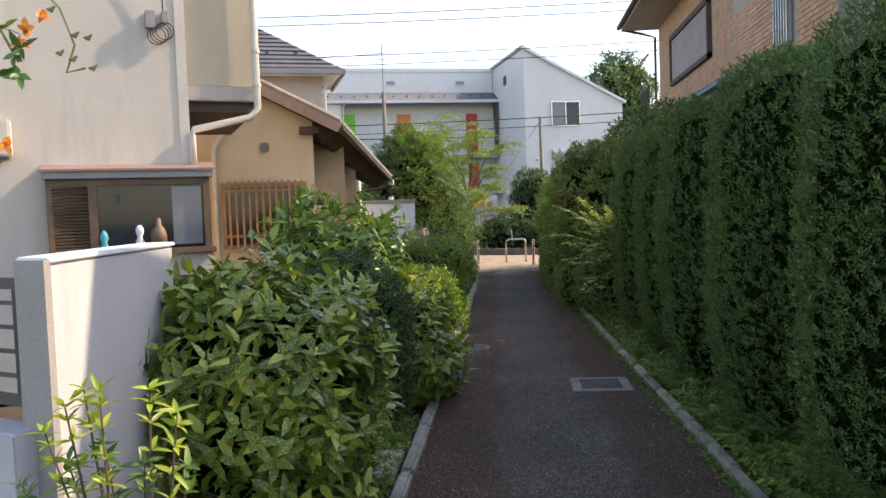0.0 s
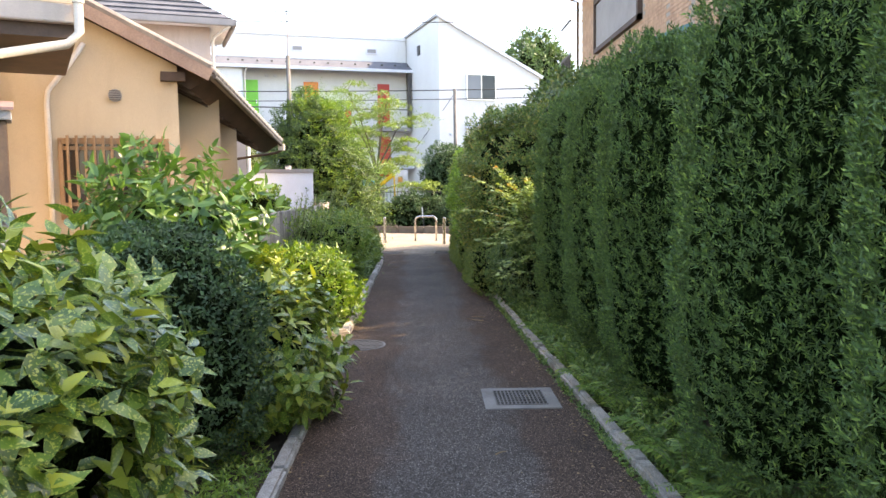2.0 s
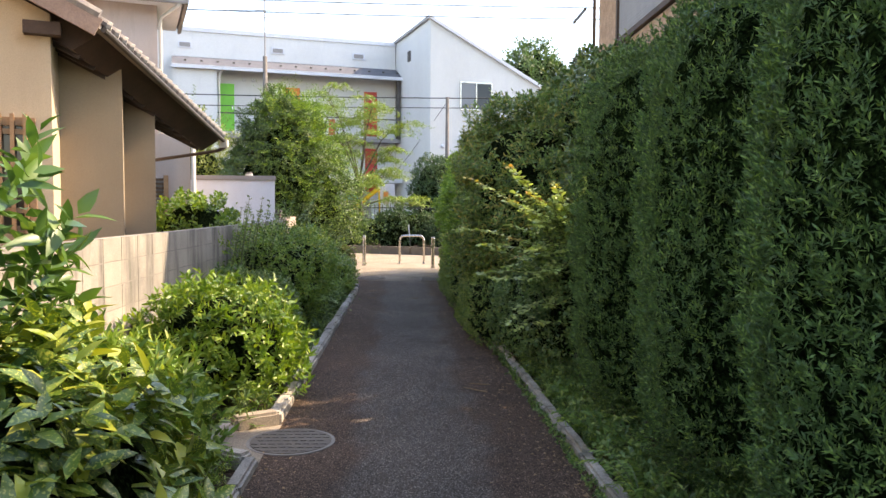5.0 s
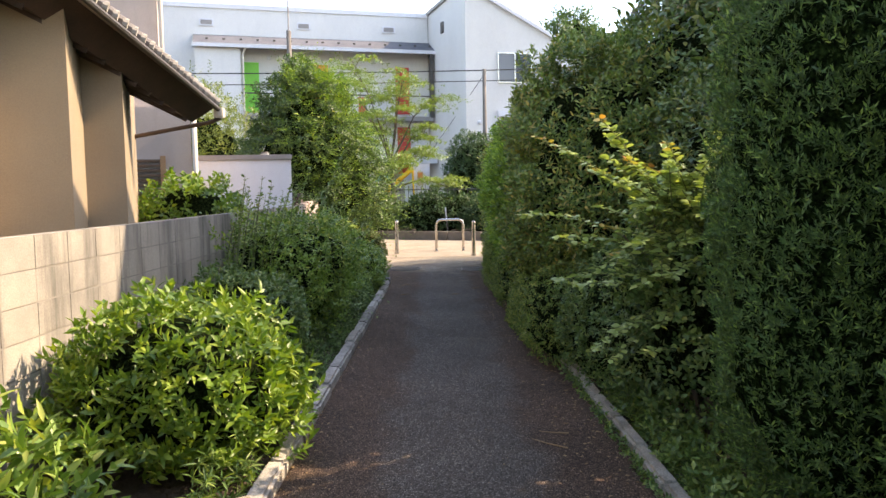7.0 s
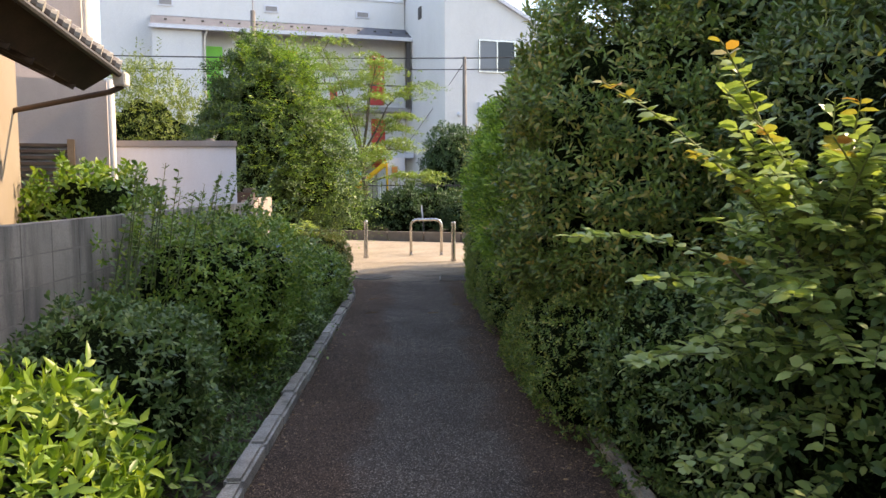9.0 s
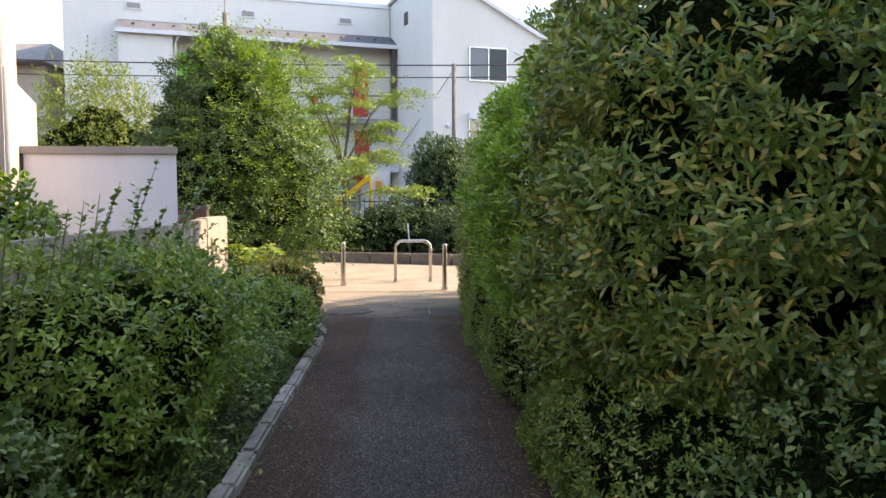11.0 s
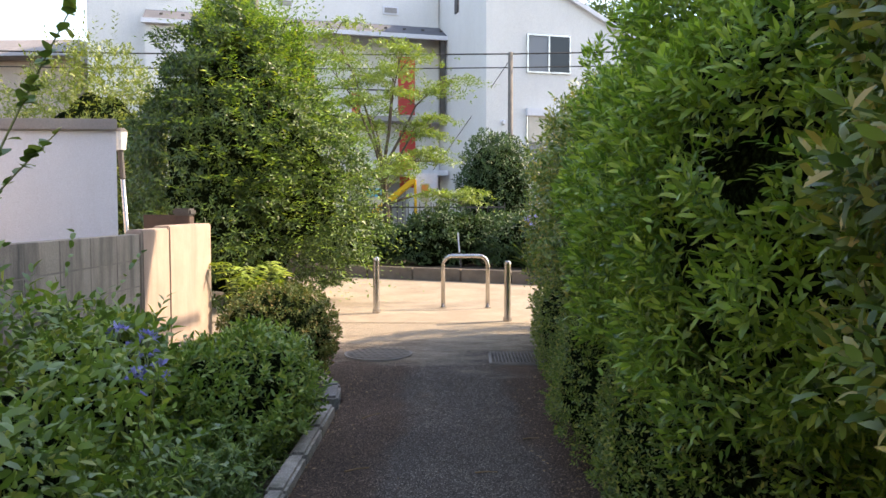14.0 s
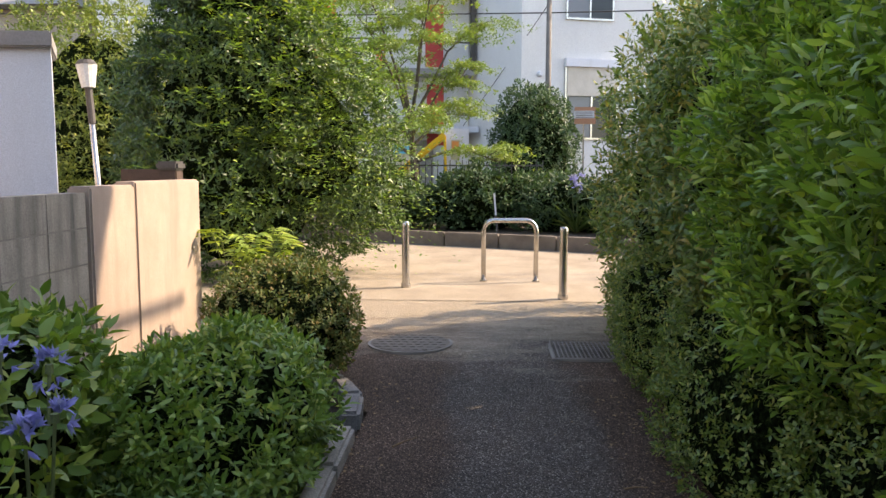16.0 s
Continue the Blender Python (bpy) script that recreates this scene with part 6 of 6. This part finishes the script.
for q in ((-0.72, 8.3, 0.3, 0.22), (0.85, 12.1, 2.4, 0.28), (0.9, 12.4, 2.9, 0.2), (0.1, 19.4, 0.1, 0.14), (-0.75, 20.6, 0.9, 0.2), (-0.7, 19.4, 0.5, 0.16), (0.45, 20.1, 0.2, 0.12), (0.55, 6.9, 0.6, 0.1)):
    twig(*q)

# ---- far fence, slide and sign ----
t = thing("iron_fence", (-1.2, 36.5, 0.3), "low black iron fence behind the bed", "fence")
for z in (1.15, 1.68):
    part("rail", Geo().bar((-4.5, 36.5, z), (1.2, 36.5, z), 0.04, 0.04), M_IRON, t)
for k in range(36):
    x = -4.4 + k * 0.16
    part("picket", Geo().bar((x, 36.5, 0.3), (x, 36.5, 1.82), 0.022, 0.022, (0, 1, 0)), M_IRON, t)
part("post", Geo().bar((-2.05, 36.48, 0.3), (-2.05, 36.48, 1.9), 0.07, 0.07, (0, 1, 0)), M_IRON, t)
M_YELLOW = flat("yellow_plastic", (0.85, 0.48, 0.02))
t = thing("play_slide", (-2.0, 37.6, 0.3), "small yellow plastic garden slide behind the fence", "slide")
part("chute", Geo().bar((-2.75, 37.6, 1.35), (-1.40, 37.6, 2.45), 0.40, 0.08), M_YELLOW, t, bevel=0.02)
for y in (37.4, 37.8):
    part("side_rail", Geo().bar((-2.75, y, 1.42), (-1.40, y, 2.52), 0.05, 0.14), M_YELLOW, t, bevel=0.01)
for y in (37.45, 37.75):
    part("leg", Geo().bar((-1.35, y, 0.3), (-1.40, y, 2.5), 0.06, 0.06), M_YELLOW, t)
    part("low_leg", Geo().bar((-2.7, y, 0.3), (-2.7, y, 1.4), 0.06, 0.06), M_YELLOW, t)
t = thing("notice_board", (-1.15, 38.0, 0.3), "white panel with a small coloured notice", "sign")
part("panel", Geo().box(-1.45, -0.75, 38.0, 38.05, 0.3, 2.7), M_WHITE, t)
part("notice", Geo().box(-1.25, -1.0, 37.985, 38.0, 1.85, 2.4), flat("notice_paper", (0.55, 0.50, 0.35)), t)
part("notice_top", Geo().box(-1.22, -1.03, 37.975, 37.985, 2.15, 2.36), flat("notice_orange", (0.75, 0.30, 0.08)), t)
t = thing("blue_panel", (-2.6, 37.9, 0.3), "pale panel with a blue and white stripe", "sign")
part("panel", Geo().box(-2.95, -2.25, 37.9, 37.94, 0.3, 2.3), flat("pale_board", (0.62, 0.62, 0.55)), t)
part("blue_stripe", Geo().box(-2.9, -2.3, 37.88, 37.9, 2.0, 2.25), flat("blue_stripe_paint", (0.08, 0.42, 0.70)), t)
t = thing("orange_sign", (2.35, 37.5, 0.3), "small orange-framed notice by the window", "sign")
part("post", Geo().bar((2.35, 37.55, 0.3), (2.35, 37.55, 2.9), 0.04, 0.04, (0, 1, 0)), M_STEEL, t)
part("board", Geo().box(2.10, 2.66, 37.48, 37.53, 2.80, 3.25), flat("sign_orange", (0.42, 0.20, 0.11)), t)
part("face", Geo().box(2.08, 2.62, 37.46, 37.48, 2.95, 3.15), flat("sign_grey", (0.55, 0.55, 0.58)), t)
for k in range(4):
    part("text_bar", Geo().box(2.12, 2.58, 37.455, 37.46, 2.97 + k * 0.045, 2.985 + k * 0.045), M_IRON, t)
t = thing("marker_stake", (-0.04, 31.9, 0.3), "thin leaning white marker stake in the far bed", "stake")
part("stake", Geo().bar((-0.02, 31.9, 0.25), (-0.09, 31.9, 1.10), 0.035, 0.02, (0, 1, 0)), M_WHITE, t)
part("dark_foot", Geo().bar((-0.018, 31.885, 0.3), (-0.05, 31.885, 0.66), 0.04, 0.02, (0, 1, 0)), M_IRON, t)

# ---- bricks of the sunny-side house ----
def brick_face(parent, x, y0, y1, z0, z1, holes, keep):
    """Staggered bricks on the wall's outer face; those past the nearest 300 are one joined part."""
    rest, me, count = Geo(), None, 0
    row, z = 0, z0
    while z < z1 - 0.05:
        y = y0 + (0.115 if row % 2 else 0.0)
        while y < y1 - 0.2:
            if not any(a - 0.22 < y < b and c - 0.06 < z < d for a, b, c, d in holes):
                if keep(y, z) and count < 300:
                    if me is None:
                        ob = part("brick", Geo().box(-0.014, 0.0, 0.006, 0.224, 0.005, 0.065), M_BRICK, None)
                        me = ob.data
                    else:
                        ob = new("brick", me)
                    ob.parent = parent
                    ob.location = Vector((x, y, z)) - BASE[parent]
                    count += 1
                else:
                    rest.box(x - 0.014 + RNG.uniform(-0.001, 0.001), x, y + 0.006, y + 0.224, z + 0.005, z + 0.065)
            y += 0.23
        row += 1
        z += 0.07
    tagged(part("brickwork", rest, M_BRICK_FAR, parent), "staggered tan bricks", "", "", "stuff")


M_BRICK_FAR = surface("tan_brick_far", (0.52, 0.34, 0.22), (0.38, 0.23, 0.145), 9, 5.0, 0.85, 0.3, 0.004)
brick_face(bh, 4.32, 15.3, 22.7, 4.2, 6.92, ((16.9, 20.85, 5.0, 6.28),), lambda y, z: False)
brick_face(bh, 4.32, 14.15, 15.3, 4.2, 5.48, (), lambda y, z: False)
brick_face(bh, 3.75, 9.2, 12.45, 3.3, 4.98, ((10.5, 11.2, 3.93, 4.83),), lambda y, z: y > 11.2 and z > 3.8)
